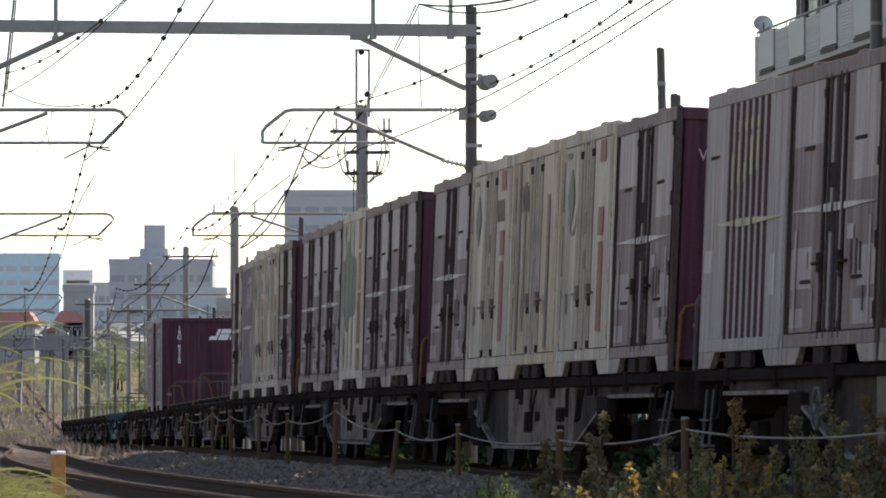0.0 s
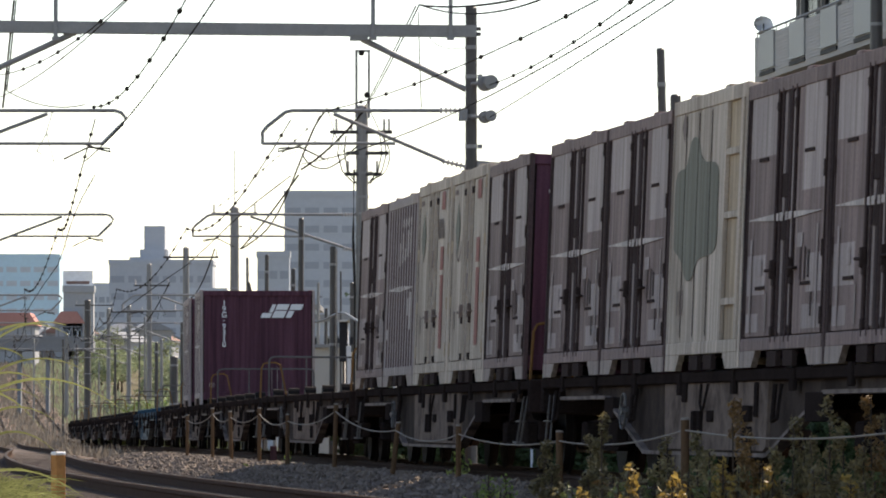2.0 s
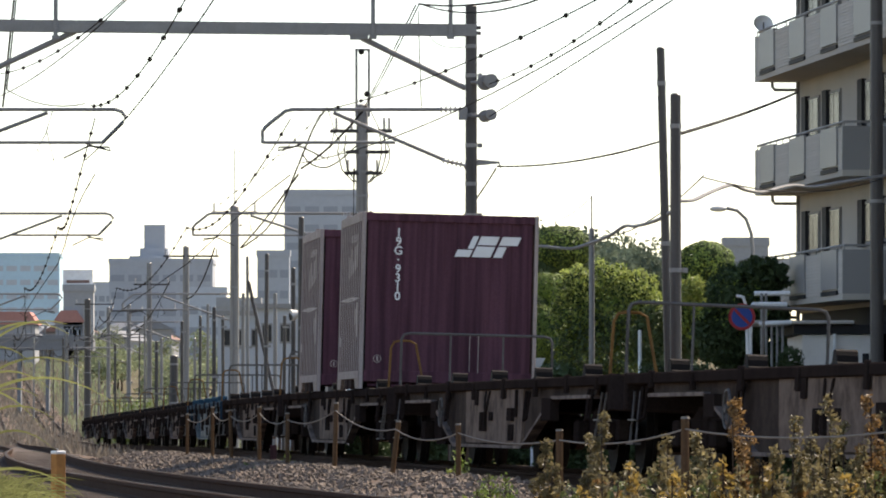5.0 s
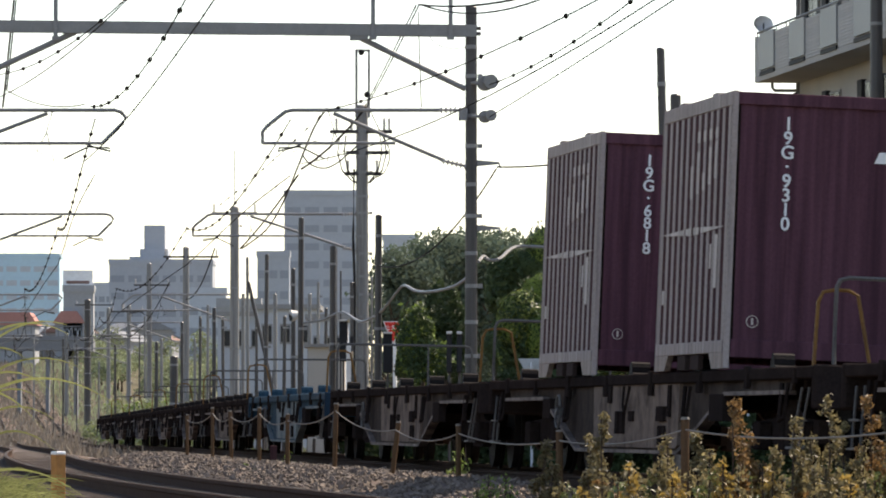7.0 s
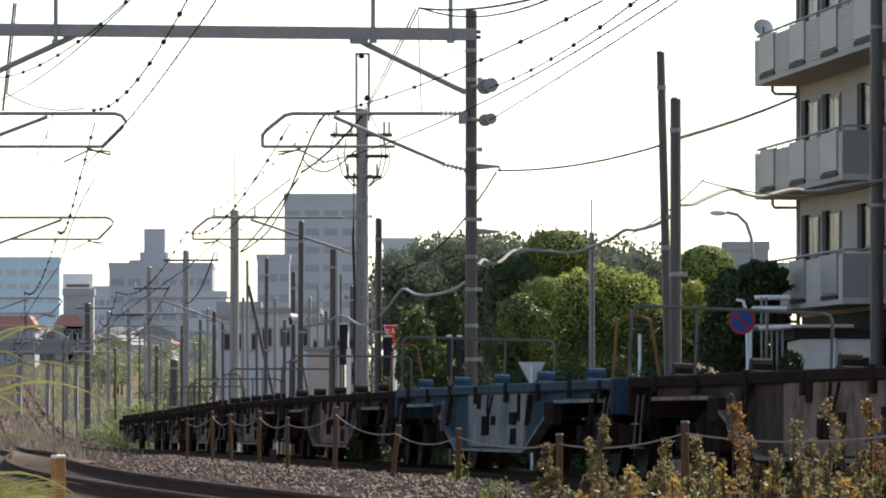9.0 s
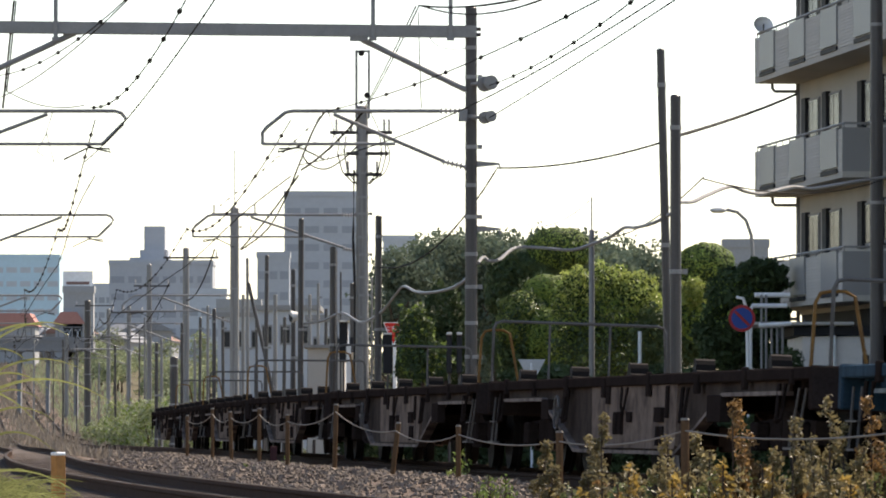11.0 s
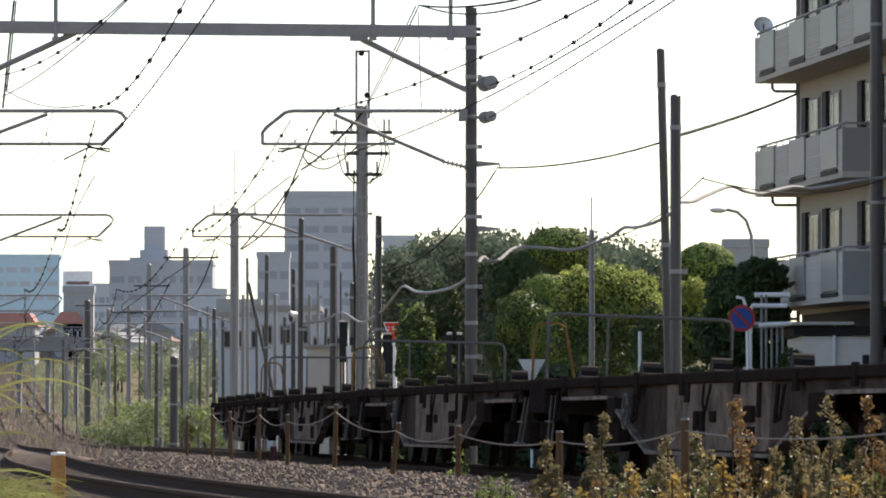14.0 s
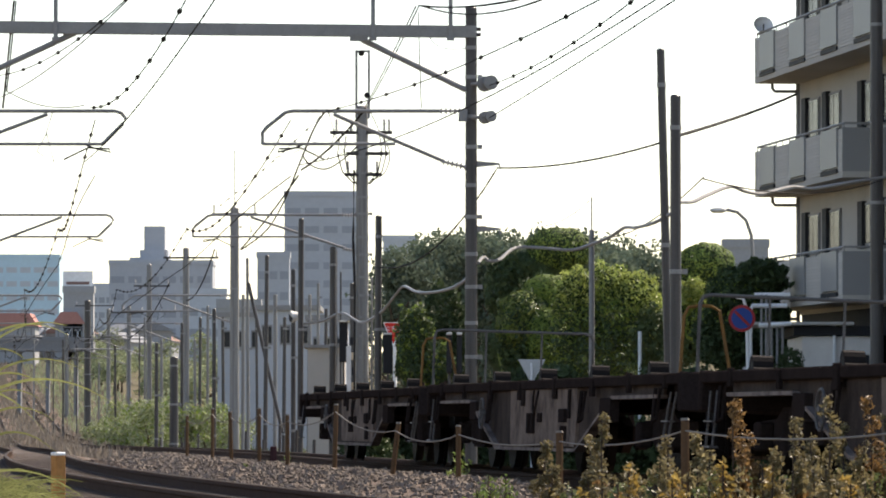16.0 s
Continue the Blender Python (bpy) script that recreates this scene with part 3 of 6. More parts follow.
def swoosh(c, rear=1.62, front=-1.62, material=None):
    """The worn white band along the side: widest at the middle, with a thin tip at both ends."""
    x = -CW / 2
    for y0, y1 in ((rear, 0.46), (0.34, 0.06), (-0.06, -0.34), (-0.46, front)):
        def at(y):
            u = y / rear if y > 0 else -y / -front
            return 1.22 + 0.045 * u - 0.01 * (y < 0) * u, 0.07 * (1 - u) + 0.006
        (za, wa), (zb, wb) = at(y0), at(y1)
        bm = prism(BM(), [(y0, za), (y1, zb), (y1, zb + wb), (y0, za + wa)], "x", x - 0.008, x - 0.0015)
        part("white_band", bm, material or M_STRIPE, c, "worn white band")


def side_marks(c, rows, material, name, label):
    """Flat painted marks on the near side: rows of (rear, front, low, high)."""
    xx = -CW / 2 - 0.003
    for y0, y1, z0, z1 in rows:
        part(name, box(BM(), xx - 0.001, xx + 0.001, y1, y0, z0, z1), material, c, label)


def worn_logo(c, ribs, w, material):
    """Faded operator mark that shows on the rib faces only, at the given rib centres."""
    xx = -CW / 2 - 0.001
    for k, yy in enumerate(ribs):
        z0, z1 = ((1.56, 1.86), (1.6, 1.98), (1.62, 1.78), (1.66, 2.0), (1.7, 2.04))[k % 5]
        part("logo_patch", box(BM(), xx - 0.0015, xx + 0.001, yy - w + 0.004, yy + w - 0.004, z0, z1), material, c, "worn pale logo broken by the ribs")
        if k:
            part("logo_bar", box(BM(), xx - 0.0015, xx + 0.001, yy - w + 0.004, yy + w - 0.004, 2.06, 2.16), material, c)


def ribbed_container(number="", plated=False):
    c = thing("freight_container", Matrix(), "purple freight container with wide side plates and yellowed logo" if plated else
              "purple twelve-foot freight container with ribbed grey side", "container", "containers on the train")
    container_shell(c, M_RIB_DARK, M_PURPLE, M_RIB)
    x, y = CW / 2, CL / 2
    lo, hi, n = (-y + 0.75, y - 1.0, 7) if plated else (-y + 0.12, y - 0.12, 11)
    pitch = (hi - lo) / n
    w = 0.05 if plated else 0.066
    me = mesh_of("rib", box(BM(), -0.02, 0.02, -w, w, 0.25, CH - 0.13, 0.003), M_RIB_DARK)
    for s in (-1, 1):
        part("side_panel", box(BM(), s * (x - 0.03), s * (x - 0.006), -y + 0.05, y - 0.05, 0.24, CH - 0.12), M_RIB_GROOVE, c, "dark maroon grooves between the ribs")
        for i in range(n + 1):
            share("rib", me, c, Matrix.Translation((s * (x - 0.022), lo + i * pitch, 0)))
        if plated:
            for a, b in ((-y + 0.05, lo - 0.06), (hi + 0.06, y - 0.05)):
                part("side_plate", box(BM(), s * (x - 0.03), s * (x - 0.002), a, b, 0.25, CH - 0.13, 0.003), M_RIB_DARK, c, "smooth grey-mauve plate")
    if plated:
        swoosh(c, 1.2, -1.7, M_STRIPE_YELLOW)
        worn_logo(c, [lo + i * pitch for i in (6, 5, 4, 3, 2)], w, M_STRIPE_YELLOW)
        side_marks(c, ((1.72, 1.35, 0.85, 1.05), (-1.3, -1.5, 0.6, 0.95)), M_STRIPE, "stencil_patch", "pale stencilled data patch")
        side_marks(c, ((1.62, 1.2, 1.86, 1.89),), M_GROOVE, "vent_slot", "narrow black vent slot")
    else:
        swoosh(c)
        worn_logo(c, [lo + i * pitch for i in (6, 5, 4, 3, 2)], w, M_STRIPE)
        side_marks(c, ((-1.2, -1.36, 0.72, 1.2), (1.6, 1.45, 0.62, 0.75), (-0.95, -1.05, 0.9, 1.12)), M_STRIPE, "stencil_patch", "pale stencilled data patch")
    if number:
        f = -y - 0.012
        turn = Matrix.Rotation(radians(90), 4, "X")
        for i, ch in enumerate(number):
            glyphs(ch, 0.165, M_WHITE, Matrix.Translation((-0.72, f, 2.17 - i * 0.126)) @ turn, c, "number", "white stencilled number", bold=0.003)
        logo(c, f)
        part("data_plate", box(BM(), 0.62, 0.78, f - 0.003, f + 0.003, 0.2, 0.28), M_STRIPE, c, "small white data plate")
        for xx in (0.3, 0.42):
            part("scratch", box(BM(), xx, xx + 0.008, f - 0.001, f + 0.003, 0.22, 0.8), M_STRIPE, c, "thin pale scratch")
    round_mark(c, -y - 0.016)
    return c


def logo(c, f):
    """The operator's slanted white mark, as plain slanted shapes."""
    z0, z1, sl = 1.86, 2.15, 0.13

    def slab(pts):
        return prism(BM(), [(px + sl * (pz - z0) / (z1 - z0), pz) for px, pz in pts], "y", f - 0.003, f + 0.003)
    shapes = [[(a, lo), (b, lo), (b, hi), (a, hi)] for a, b, lo, hi in ((0.06, 0.27, z0, z0 + 0.1), (0.19, 0.27, z0 + 0.115, z1), (0.3, 0.56, z0, z0 + 0.15), (0.3, 0.56, z0 + 0.17, z1),
                                                                  (0.6, 0.72, z0, z0 + 0.15), (0.6, 0.86, z0 + 0.17, z1))]
    for q in shapes:
        part("operator_mark", slab(q), M_WHITE, c, "white slanted operator mark")


def door_container(kind):
    """Side-door container: two leaves on the long side, with lock rods in a recess between them."""
    x, y = CW / 2, CL / 2
    tones = {"mauve": (M_MAUVE, "purple freight container with faded mauve side doors"),
             "white": (M_CREAM, "dirty white freight container with faded logo panels"),
             "cream": (M_CREAM, "dirty cream freight container with faded dark lettering"),
             "beige": (M_BEIGE, "beige freight container with grimy side doors")}
    a, label = tones[kind]
    dark = kind == "mauve"
    c = thing("freight_container", Matrix(), label, "container", "containers on the train")
    container_shell(c, M_MAUVE if dark else a, M_PURPLE if dark else a, M_RIB if dark else a, M_MAUVE_FRAME if dark else a)
    hinge = mesh_of("hinge", rod(BM(), (0, 0, -0.07), (0, 0, 0.07), 0.026, 6), M_GROOVE if dark else M_BEIGE)
    lock = mesh_of("lock_rod", rod(BM(), (0, 0, 0.2), (0, 0, CH - 0.1), 0.017, 6), M_MAUVE_FRAME if dark else M_CREAM)
    keeper = mesh_of("rod_keeper", box(BM(), -0.02, 0.02, -0.045, 0.045, -0.04, 0.04, 0.006), M_GROOVE)
    fields = {1: ((0.62, 0.96, 0.26), (1.8, 2.34, 0.0), (0.3, 0.46, 0.5)), -1: ((0.6, 0.92, 0.42), (1.45, 2.34, 0.18), (0.3, 0.5, 0.3))}
    for s in (-1, 1):
        part("recess", box(BM(), s * (x - 0.04), s * (x - 0.022), -0.5, 0.5, 0.26, CH - 0.13), M_MAUVE if dark else M_MARK_GREY, c, "recess of the lock rods")
        for e in (-1, 1):
            y0, y1 = sorted((e * 0.47, e * (y - 0.17)))
            d = part("door", box(BM(), s * (x - 0.03), s * (x - 0.006), y0, y1, 0.26, CH - 0.135, 0.004), a, c)
            if dark:
                w = y1 - y0
                for z0, z1, cut in fields[e]:
                    part("chalky_field", box(BM(), s * (x - 0.012), s * (x - 0.0045), y0 + 0.03 + w * cut * (e > 0), y1 - 0.03 - w * cut * (e < 0), z0, z1), M_MAUVE_PALE, d, "paler chalky paint field")
            part("door_post", box(BM(), s * (x - 0.035), s * (x - (0.012 if dark else 0.004)), *sorted((e * (y - 0.125), e * (y - 0.045))), 0.25, CH - 0.13), M_MAUVE_FRAME if dark else a, d, "dark grimy door post" if dark else "")
            part("hinge_seam", box(BM(), s * (x - 0.03), s * (x - 0.003), *sorted((e * (y - 0.17), e * (y - 0.125))), 0.26, CH - 0.14), M_GROOVE if dark else M_RUST_SEAM, d, "black hinge seam")
            part("lock_strip", box(BM(), s * (x - 0.03), s * (x - 0.01), *sorted((e * 0.11, e * 0.33)), 0.28, CH - 0.15, 0.004), M_MAUVE_PALE if dark else a, d, "paler strip behind the lock rods")
            part("rod_channel", box(BM(), s * (x - 0.03), s * (x - 0.014), *sorted((e * 0.37, e * 0.455)), 0.27, CH - 0.14), M_GROOVE if dark else M_RUST_SEAM, d, "dark recessed channel")
            for yy in (0.2, 0.4):
                share("lock_rod", lock, d, Matrix.Translation((s * (x - 0.002), e * yy, 0)))
            for z in (0.3, 0.72, 2.2):
                share("rod_keeper", keeper, d, Matrix.Translation((s * (x - 0.004), e * 0.40, z)))
            bm = BM()
            box(bm, s * (x - 0.01), s * (x + 0.045), e * 0.36, e * 0.62, 0.80, 0.825, 0.006)
            box(bm, s * (x - 0.01), s * (x + 0.04), e * 0.36, e * 0.43, 0.74, 0.9, 0.008)
            part("door_handle", bm, M_GROOVE if dark else M_MARK_GREY, d, "dark door handle")
            for z in (0.4, 0.95, 1.6, 2.25):
                share("hinge", hinge, d, Matrix.Translation((s * (x - 0.012), e * (y - 0.16), z)))
        part("seal_strip", box(BM(), s * (x - 0.03), s * (x - 0.008), -0.06, 0.06, 0.26, CH - 0.1), M_MAUVE_FRAME if dark else M_MARK_GREY, c, "dark rubber door seal")
        for z in (1.06, 1.42):
            part("latch_box", box(BM(), s * (x - 0.02), s * (x + 0.006), -0.11, 0.11, z, z + 0.2, 0.004), M_GROOVE if dark else M_MARK_GREY, c, "dark latch box")
    xx = -x - 0.003
    if kind == "mauve":
        swoosh(c)
        glyphs("V", 0.15, M_STRIPE, Matrix.Translation((-0.97, -y - 0.012, 2.0)) @ Matrix.Rotation(radians(90), 4, "X"), c, "type_letter", "white stencilled letter")
        for e in (-1, 1):
            for z in (0.66, 1.76):
                part("vent_slot", box(BM(), xx - 0.004, xx + 0.004, e * 1.02 - 0.2, e * 1.02 + 0.2, z, z + 0.03), M_GROOVE, c, "narrow black vent slot")
        side_marks(c, ((-0.75, -0.81, 0.7, 0.98), (-0.95, -1.0, 0.7, 0.98), (-1.1, -1.15, 0.72, 0.95), (-1.25, -1.3, 0.4, 0.6)), M_MAUVE_FRAME, "data_line", "small illegible data line")
        side_marks(c, ((1.25, 0.95, 0.78, 0.92), (-0.62, -0.85, 0.98, 1.1)), M_MAUVE_PALE, "worn_patch", "pale worn paint patch")
        side_marks(c, ((1.5, 1.42, 0.3, 1.1), (0.75, 0.7, 0.3, 0.62), (-1.45, -1.52, 0.3, 1.15)), M_MAUVE_PALE, "streak", "pale vertical streak")
    elif kind == "beige":
        side_marks(c, ((1.45, 1.27, 0.3, 2.3), (0.98, 0.8, 0.5, 2.1), (-0.9, -1.1, 0.3, 1.9)), M_MARK_GREY, "stain", "long vertical rust-grey stain")
        for k in range(4):
            bm = prism(BM(), [(1.3 - k * 0.2, 1.78), (1.22 - k * 0.2, 1.78), (1.3 - k * 0.2, 2.05), (1.38 - k * 0.2, 2.05)], "x", xx - 0.001, xx + 0.001)
            part("slanted_stroke", bm, M_MARK_GREY, c, "faded slanted stroke")
        side_marks(c, ((1.0, 0.9, 0.66, 0.86), (-0.8, -0.86, 0.66, 0.86)), M_MARK_GREY, "data_line", "small illegible data line")
    else:
        side_marks(c, ((-0.86, -1.22, 2.08, 2.3), (-0.86, -1.2, 1.36, 1.64), (-0.9, -1.22, 0.42, 1.3)), M_MARK_RED, "red_mark", "faded red block")
        part("diamond_mark", prism(BM(), [(0.86, 1.8), (1.12, 1.5), (1.38, 1.8), (1.12, 2.1)], "x", xx - 0.001, xx + 0.001), M_MARK_GREEN, c, "faded dark diamond mark")
        if kind == "cream":
            for k in range(4):
                bm = prism(BM(), [(-0.6 - k * 0.17, 1.74), (-0.68 - k * 0.17, 1.74), (-0.6 - k * 0.17, 1.98), (-0.54 - k * 0.17, 1.98)], "x", xx - 0.001, xx + 0.001)
                part("slanted_stroke", bm, M_MARK_GREY, c, "faded slanted stroke")
        else:
            arc = [(1.0 + 0.3 * math.cos(t), 1.65 + 0.24 * math.sin(t)) for t in [3.3 + 2.7 * i / 12 for i in range(13)]]
            part("curved_mark", prism(BM(), arc + [(p[0] * 0.92 + 0.08, p[1] + 0.035) for p in arc[::-1]], "x", xx - 0.001, xx + 0.001), M_MARK_GREY, c, "faded curved mark")
        side_marks(c, ((1.35, 1.3, 0.62, 0.84), (1.22, 1.17, 0.62, 0.84), (1.5, 1.2, 2.2, 2.26)), M_MARK_GREY, "data_line", "small illegible data line")
    part("round_mark_base", box(BM(), -1.0, -0.96, -y - 0.016, -y - 0.004, 0.4, 0.44), M_STRIPE, c)
    if kind != "mauve":
        c.scale = (1, 1, 1.022)
    return c


def green_container():
    """White container with a large green shape on seamed panels, and an open frame at its front quarter."""
    x, y = CW / 2, CL / 2
    c = thing("freight_container", Matrix(), "dirty white freight container with a faded green shape", "container", "containers on the train")
    container_shell(c, M_CREAM, M_CREAM, M_CREAM)
    cut = -y + 1.0
    for s in (-1, 1):
        for i in range(4):
            a, b = cut + (y - 0.06 - cut) * i / 4, cut + (y - 0.06 - cut) * (i + 1) / 4
            part("side_plate", box(BM(), s * (x - 0.03), s * (x - 0.004), a + 0.008, b - 0.008, 0.25, CH - 0.13, 0.003), M_CREAM, c)
        part("frame_back", box(BM(), s * (x - 0.05), s * (x - 0.03), -y + 0.05, cut, 0.25, CH - 0.13), M_BEIGE, c, "recessed beige back of the frame")
        for a in (-y + 0.1, cut - 0.12):
            part("frame_post", box(BM(), s * (x - 0.03), s * (x + 0.012), a, a + 0.1, 0.25, CH - 0.13, 0.006), M_CREAM, c)
        for z in (0.55, 1.3, 1.85):
            part("frame_bar", box(BM(), s * (x - 0.03), s * (x + 0.006), -y + 0.2, cut - 0.12, z, z + 0.06, 0.004), M_CREAM, c)
    xx = -x - 0.002
    outline = smooth([(px, 0, pz) for px, pz in ((1.62, 1.1), (1.2, 0.98), (0.95, 0.82), (0.6, 0.82), (0.3, 0.98), (-0.55, 1.05), (-0.6, 1.42), (-0.55, 1.78), (0.2, 1.86), (0.5, 2.06), (0.85, 2.06), (1.1, 1.84), (1.62, 1.74), (1.62, 1.12))], 4)
    part("green_shape", prism(BM(), [(p.x, p.z) for p in outline[:-1]], "x", xx - 0.001, xx + 0.001), M_MARK_GREEN, c, "large faded green shape")
    for i in (1, 2, 3):
        a = cut + (y - 0.06 - cut) * i / 4
        part("panel_seam", box(BM(), xx - 0.003, xx, a - 0.012, a + 0.012, 0.3, CH - 0.16), M_GROOVE, c, "black panel seam")
    part("diamond_mark", prism(BM(), [(1.1, 2.2), (1.25, 2.06), (1.4, 2.2), (1.25, 2.34)], "x", xx - 0.001, xx + 0.001), M_MARK_GREY, c, "small faded diamond mark")
    side_marks(c, ((1.35, 1.3, 0.5, 0.72), (1.22, 1.17, 0.5, 0.72), (1.1, 1.05, 0.5, 0.72)), M_MARK_GREY, "data_line", "small illegible data line")
    c.scale = (1, 1, 1.022)
    return c


TRAIN = []


def train():
    plain, blue = wagon_meshes(M_WAGON, M_SILL), wagon_meshes(M_BLUE, M_BLUESILL)
    loads = {0: "Pmmmm", 1: "mcbwm", 2: "mmgmm", 3: "mRcwm", 6: "_6_9_"}   # from the far slot to the near one
    proto = {"m": door_container("mauve"), "w": door_container("white"), "c": door_container("cream"), "b": door_container("beige"), "g": green_container(),
             "R": ribbed_container(), "P": ribbed_container(plated=True), "6": ribbed_container("19G\u00b76818"), "9": ribbed_container("19G\u00b79310")}
    used = set()
    for k in range(15):
        is_blue = k == 8
        y = JOINT + (k - 0.5) * PITCH
        w = thing("container_wagon", ride(y), "blue container flat wagon, empty, with grimy running gear" if is_blue else
                  ("dark grimy container flat wagon carrying freight containers" if k in loads else "dark grimy empty container flat wagon on the track"),
                  "freight wagon", "wagons of the train")
        for name, me, label, m in (blue if is_blue else plain):
            share(name, me, w, m, label)
        TRAIN.append((w, y, 0.0))
        for i, ch in enumerate(loads.get(k, "")):
            if ch == "_":
                continue
            c = proto[ch] if ch not in used else copy_thing(proto[ch], Matrix())
            used.add(ch)
            TRAIN.append((c, y, (2 - i)))


train()


def motions():
    steps = [i * 0.5 for i in range(33)]
    for ob, y, slot in TRAIN:
        rows = []
        for t in steps:
            m = ride(y - SPEED * t + SLOWING * t * t)
            if ob.name.startswith("freight_container"):
                m = m @ Matrix.Translation((0, slot * SLOT, 0.985))
            rows.append((t, m))
        walk(ob, rows)


# ---- overhead line, poles and cables ----
def wire(name, pts, r, label, beads=0.0, category="cable", bead_r=0.045, group="overhead wires"):
    """A cable through points, with clamps along it as parts."""
    w = tagged(part(name, pipe(BM(), pts, r, 6), M_STEEL if r > 0.031 else M_WIRE), label, category, group)
    if beads:
        run, nxt = 0.0, beads * 0.6
        me = None
        for a, b in zip(pts, pts[1:]):
            a, b = Vector(a), Vector(b)
            d = (b - a).length
            while nxt < run + d:
                if me is None:
                    bm = BM()
                    bmesh.ops.create_icosphere(bm, subdivisions=1, radius=bead_r)
                    me = bpy.data.meshes.new("clamp")
                    bm.to_mesh(me)
                    bm.free()
                    me.materials.append(M_WIRE)
                share("clamp", me, w, Matrix.Translation(a.lerp(b, (nxt - run) / d)))
                nxt += beads
            run += d
    return w


def insulator(a, b, r, n, parent):
    """A string of porcelain sheds from a to b."""
    bm = BM()
    a, b = Vector(a), Vector(b)
    rod(bm, a, b, r * 0.35, 8)
    for i in range(n):
        p, q = a.lerp(b, (i + 0.25) / n), a.lerp(b, (i + 0.65) / n)
        rod(bm, p, q, r, 10, r * 0.5)
    part("insulator", bm, M_PORCELAIN, parent, "ribbed porcelain insulator")


def pole(x, y, top, r, material, label, base=None, lean=0.0, bands=0, name="pole", group="poles by the line", spike=0.0, r_top=None):
    z0 = (line_z(y) - 0.62) if base is None else base
    p = thing(name, Matrix.Translation((x, y, z0)), label, "pole", group)
    h = top - z0
    bm = BM()
    rod(bm, (0, 0, -0.3), (lean, 0, h), r, 14, r_top if r_top else r * 0.86)
    bmesh.ops.bevel(bm, geom=[e for e in bm.edges if all(v.co.z > h - 0.3 for v in e.verts)], offset=r * 0.25, segments=1, affect="EDGES")
    part("shaft", bm, material, p, smooth=False)
    for i in range(bands):
        z = h * (0.2 + 0.72 * i / max(1, bands - 1)) + 0.13 * math.sin(i * 3.1)
        bm = BM()
        k = 1 - 0.14 * z / h
        rod(bm, (lean * z / h, 0, z - 0.035), (lean * z / h, 0, z + 0.035), r * k + 0.012, 14)
        if i % 2:
            box(bm, lean * z / h + r, lean * z / h + r + 0.09, -0.03, 0.03, z - 0.04, z + 0.04)
        part("band", bm, M_STEEL, p, "steel band with clamp")
    if spike:
        bm = BM()
        rod(bm, (lean, 0, h - 0.1), (lean, 0, h + spike), 0.022, 6)
        part("lightning_rod", bm, M_STEEL, p)
    return p


def crossarm(p, z, x0, x1, pins=(), material=None):
    bm = BM()
    box(bm, x0, x1, -0.14, -0.05, z - 0.05, z + 0.05, 0.008)
    arm = part("crossarm", bm, material or M_DARKSTEEL, p, "steel crossarm")
    for x in pins:
        insulator((x, -0.1, z + 0.05), (x, -0.1, z + 0.38), 0.075, 4, p)


def cantilever(p, x0, s, reach, z, hang):
    """Hinged bracket that holds the wires over a track; s: the side it reaches to."""
    def q(a, h):
        return (x0 + s * a, 0, h)
    bm = BM()
    pts = [q(0.55, z), q(reach - 0.55, z), q(reach - 0.42, z - 0.03), q(reach - 0.08, z - 0.3), q(reach, z - 0.4), q(reach, z - 0.62)]
    if s > 0:
        pts = [q(0.55, z), q(reach - 0.2, z), q(reach - 0.08, z - 0.04), q(reach, z - 0.14), q(reach - 0.06, z - 0.24), q(reach - 0.42, z - 0.6)]
    pipe(bm, pts, 0.036, 8)
    part("top_tube", bm, M_STEEL, p, "grey steel bracket tube")
    bm = BM()
    pipe(bm, [q(reach - (0.42 if s > 0 else 0), z - 0.61), q(1.4, z - 0.61)], 0.03, 8)
    part("lower_tube", bm, M_STEEL, p)
    bm = BM()
    pipe(bm, [q(0.5, z - 0.93), q(reach * 0.66, z - 0.06)], 0.036, 8)
    part("stay_tube", bm, M_STEEL, p)
    insulator(q(0.0, z), q(0.6, z), 0.075, 7, p)
    insulator(q(0.0, z - 1.06), q(0.55, z - 0.93), 0.075, 7, p)
    bm = BM()
    pipe(bm, [q(reach - 0.75, z - 0.62), q(reach - 0.55, z - 0.7), q(reach - 0.28, z - 0.76), q(reach - 0.3, z - 0.7), q(reach - 0.7, z - 0.68), q(reach - 1.15, z - 0.9)], 0.018, 6)
    part("pull_off_arm", bm, M_DARKSTEEL, p)
    bm = BM()
    pipe(bm, [q(reach * 0.66 + 0.1, z), q(reach * 0.66 - 0.02, z - 0.4), q(reach * 0.66 + 0.12, z - 0.95), q(reach * 0.66 - 0.2, z - 0.75), q(reach * 0.66 - 0.02, z - 0.42)], 0.012, 5)
    part("jumper_wire", bm, M_WIRE, p)


# near portal: right mast with the beam over both tracks, the far mast beyond the left track
mast = pole(0.52, 113, 8.26, 0.118, M_DARKPOLE, "dark round steel mast with bands carrying the portal beam", bands=11, name="catenary_mast", r_top=0.108)
MZ = line_z(113) - 0.62
cantilever(mast, 0, -1, 3.85, 6.33 - MZ, 0)
for k, z in enumerate((6.82, 6.20)):
    bm = BM()
    rod(bm, (0.24, -0.10, z - MZ), (0.27, -0.20, z - MZ), 0.145 - 0.03 * k, 18)
    rod(bm, (0.34, -0.20, z - MZ + 0.02), (0.37, -0.30, z - MZ + 0.02), 0.135 - 0.03 * k, 18)
    rod(bm, (0.0, -0.1, z - MZ), (0.30, -0.24, z - MZ + 0.01), 0.03, 8)
    part("tension_pulley", bm, M_STEEL, mast, "grey wire tensioning drum")
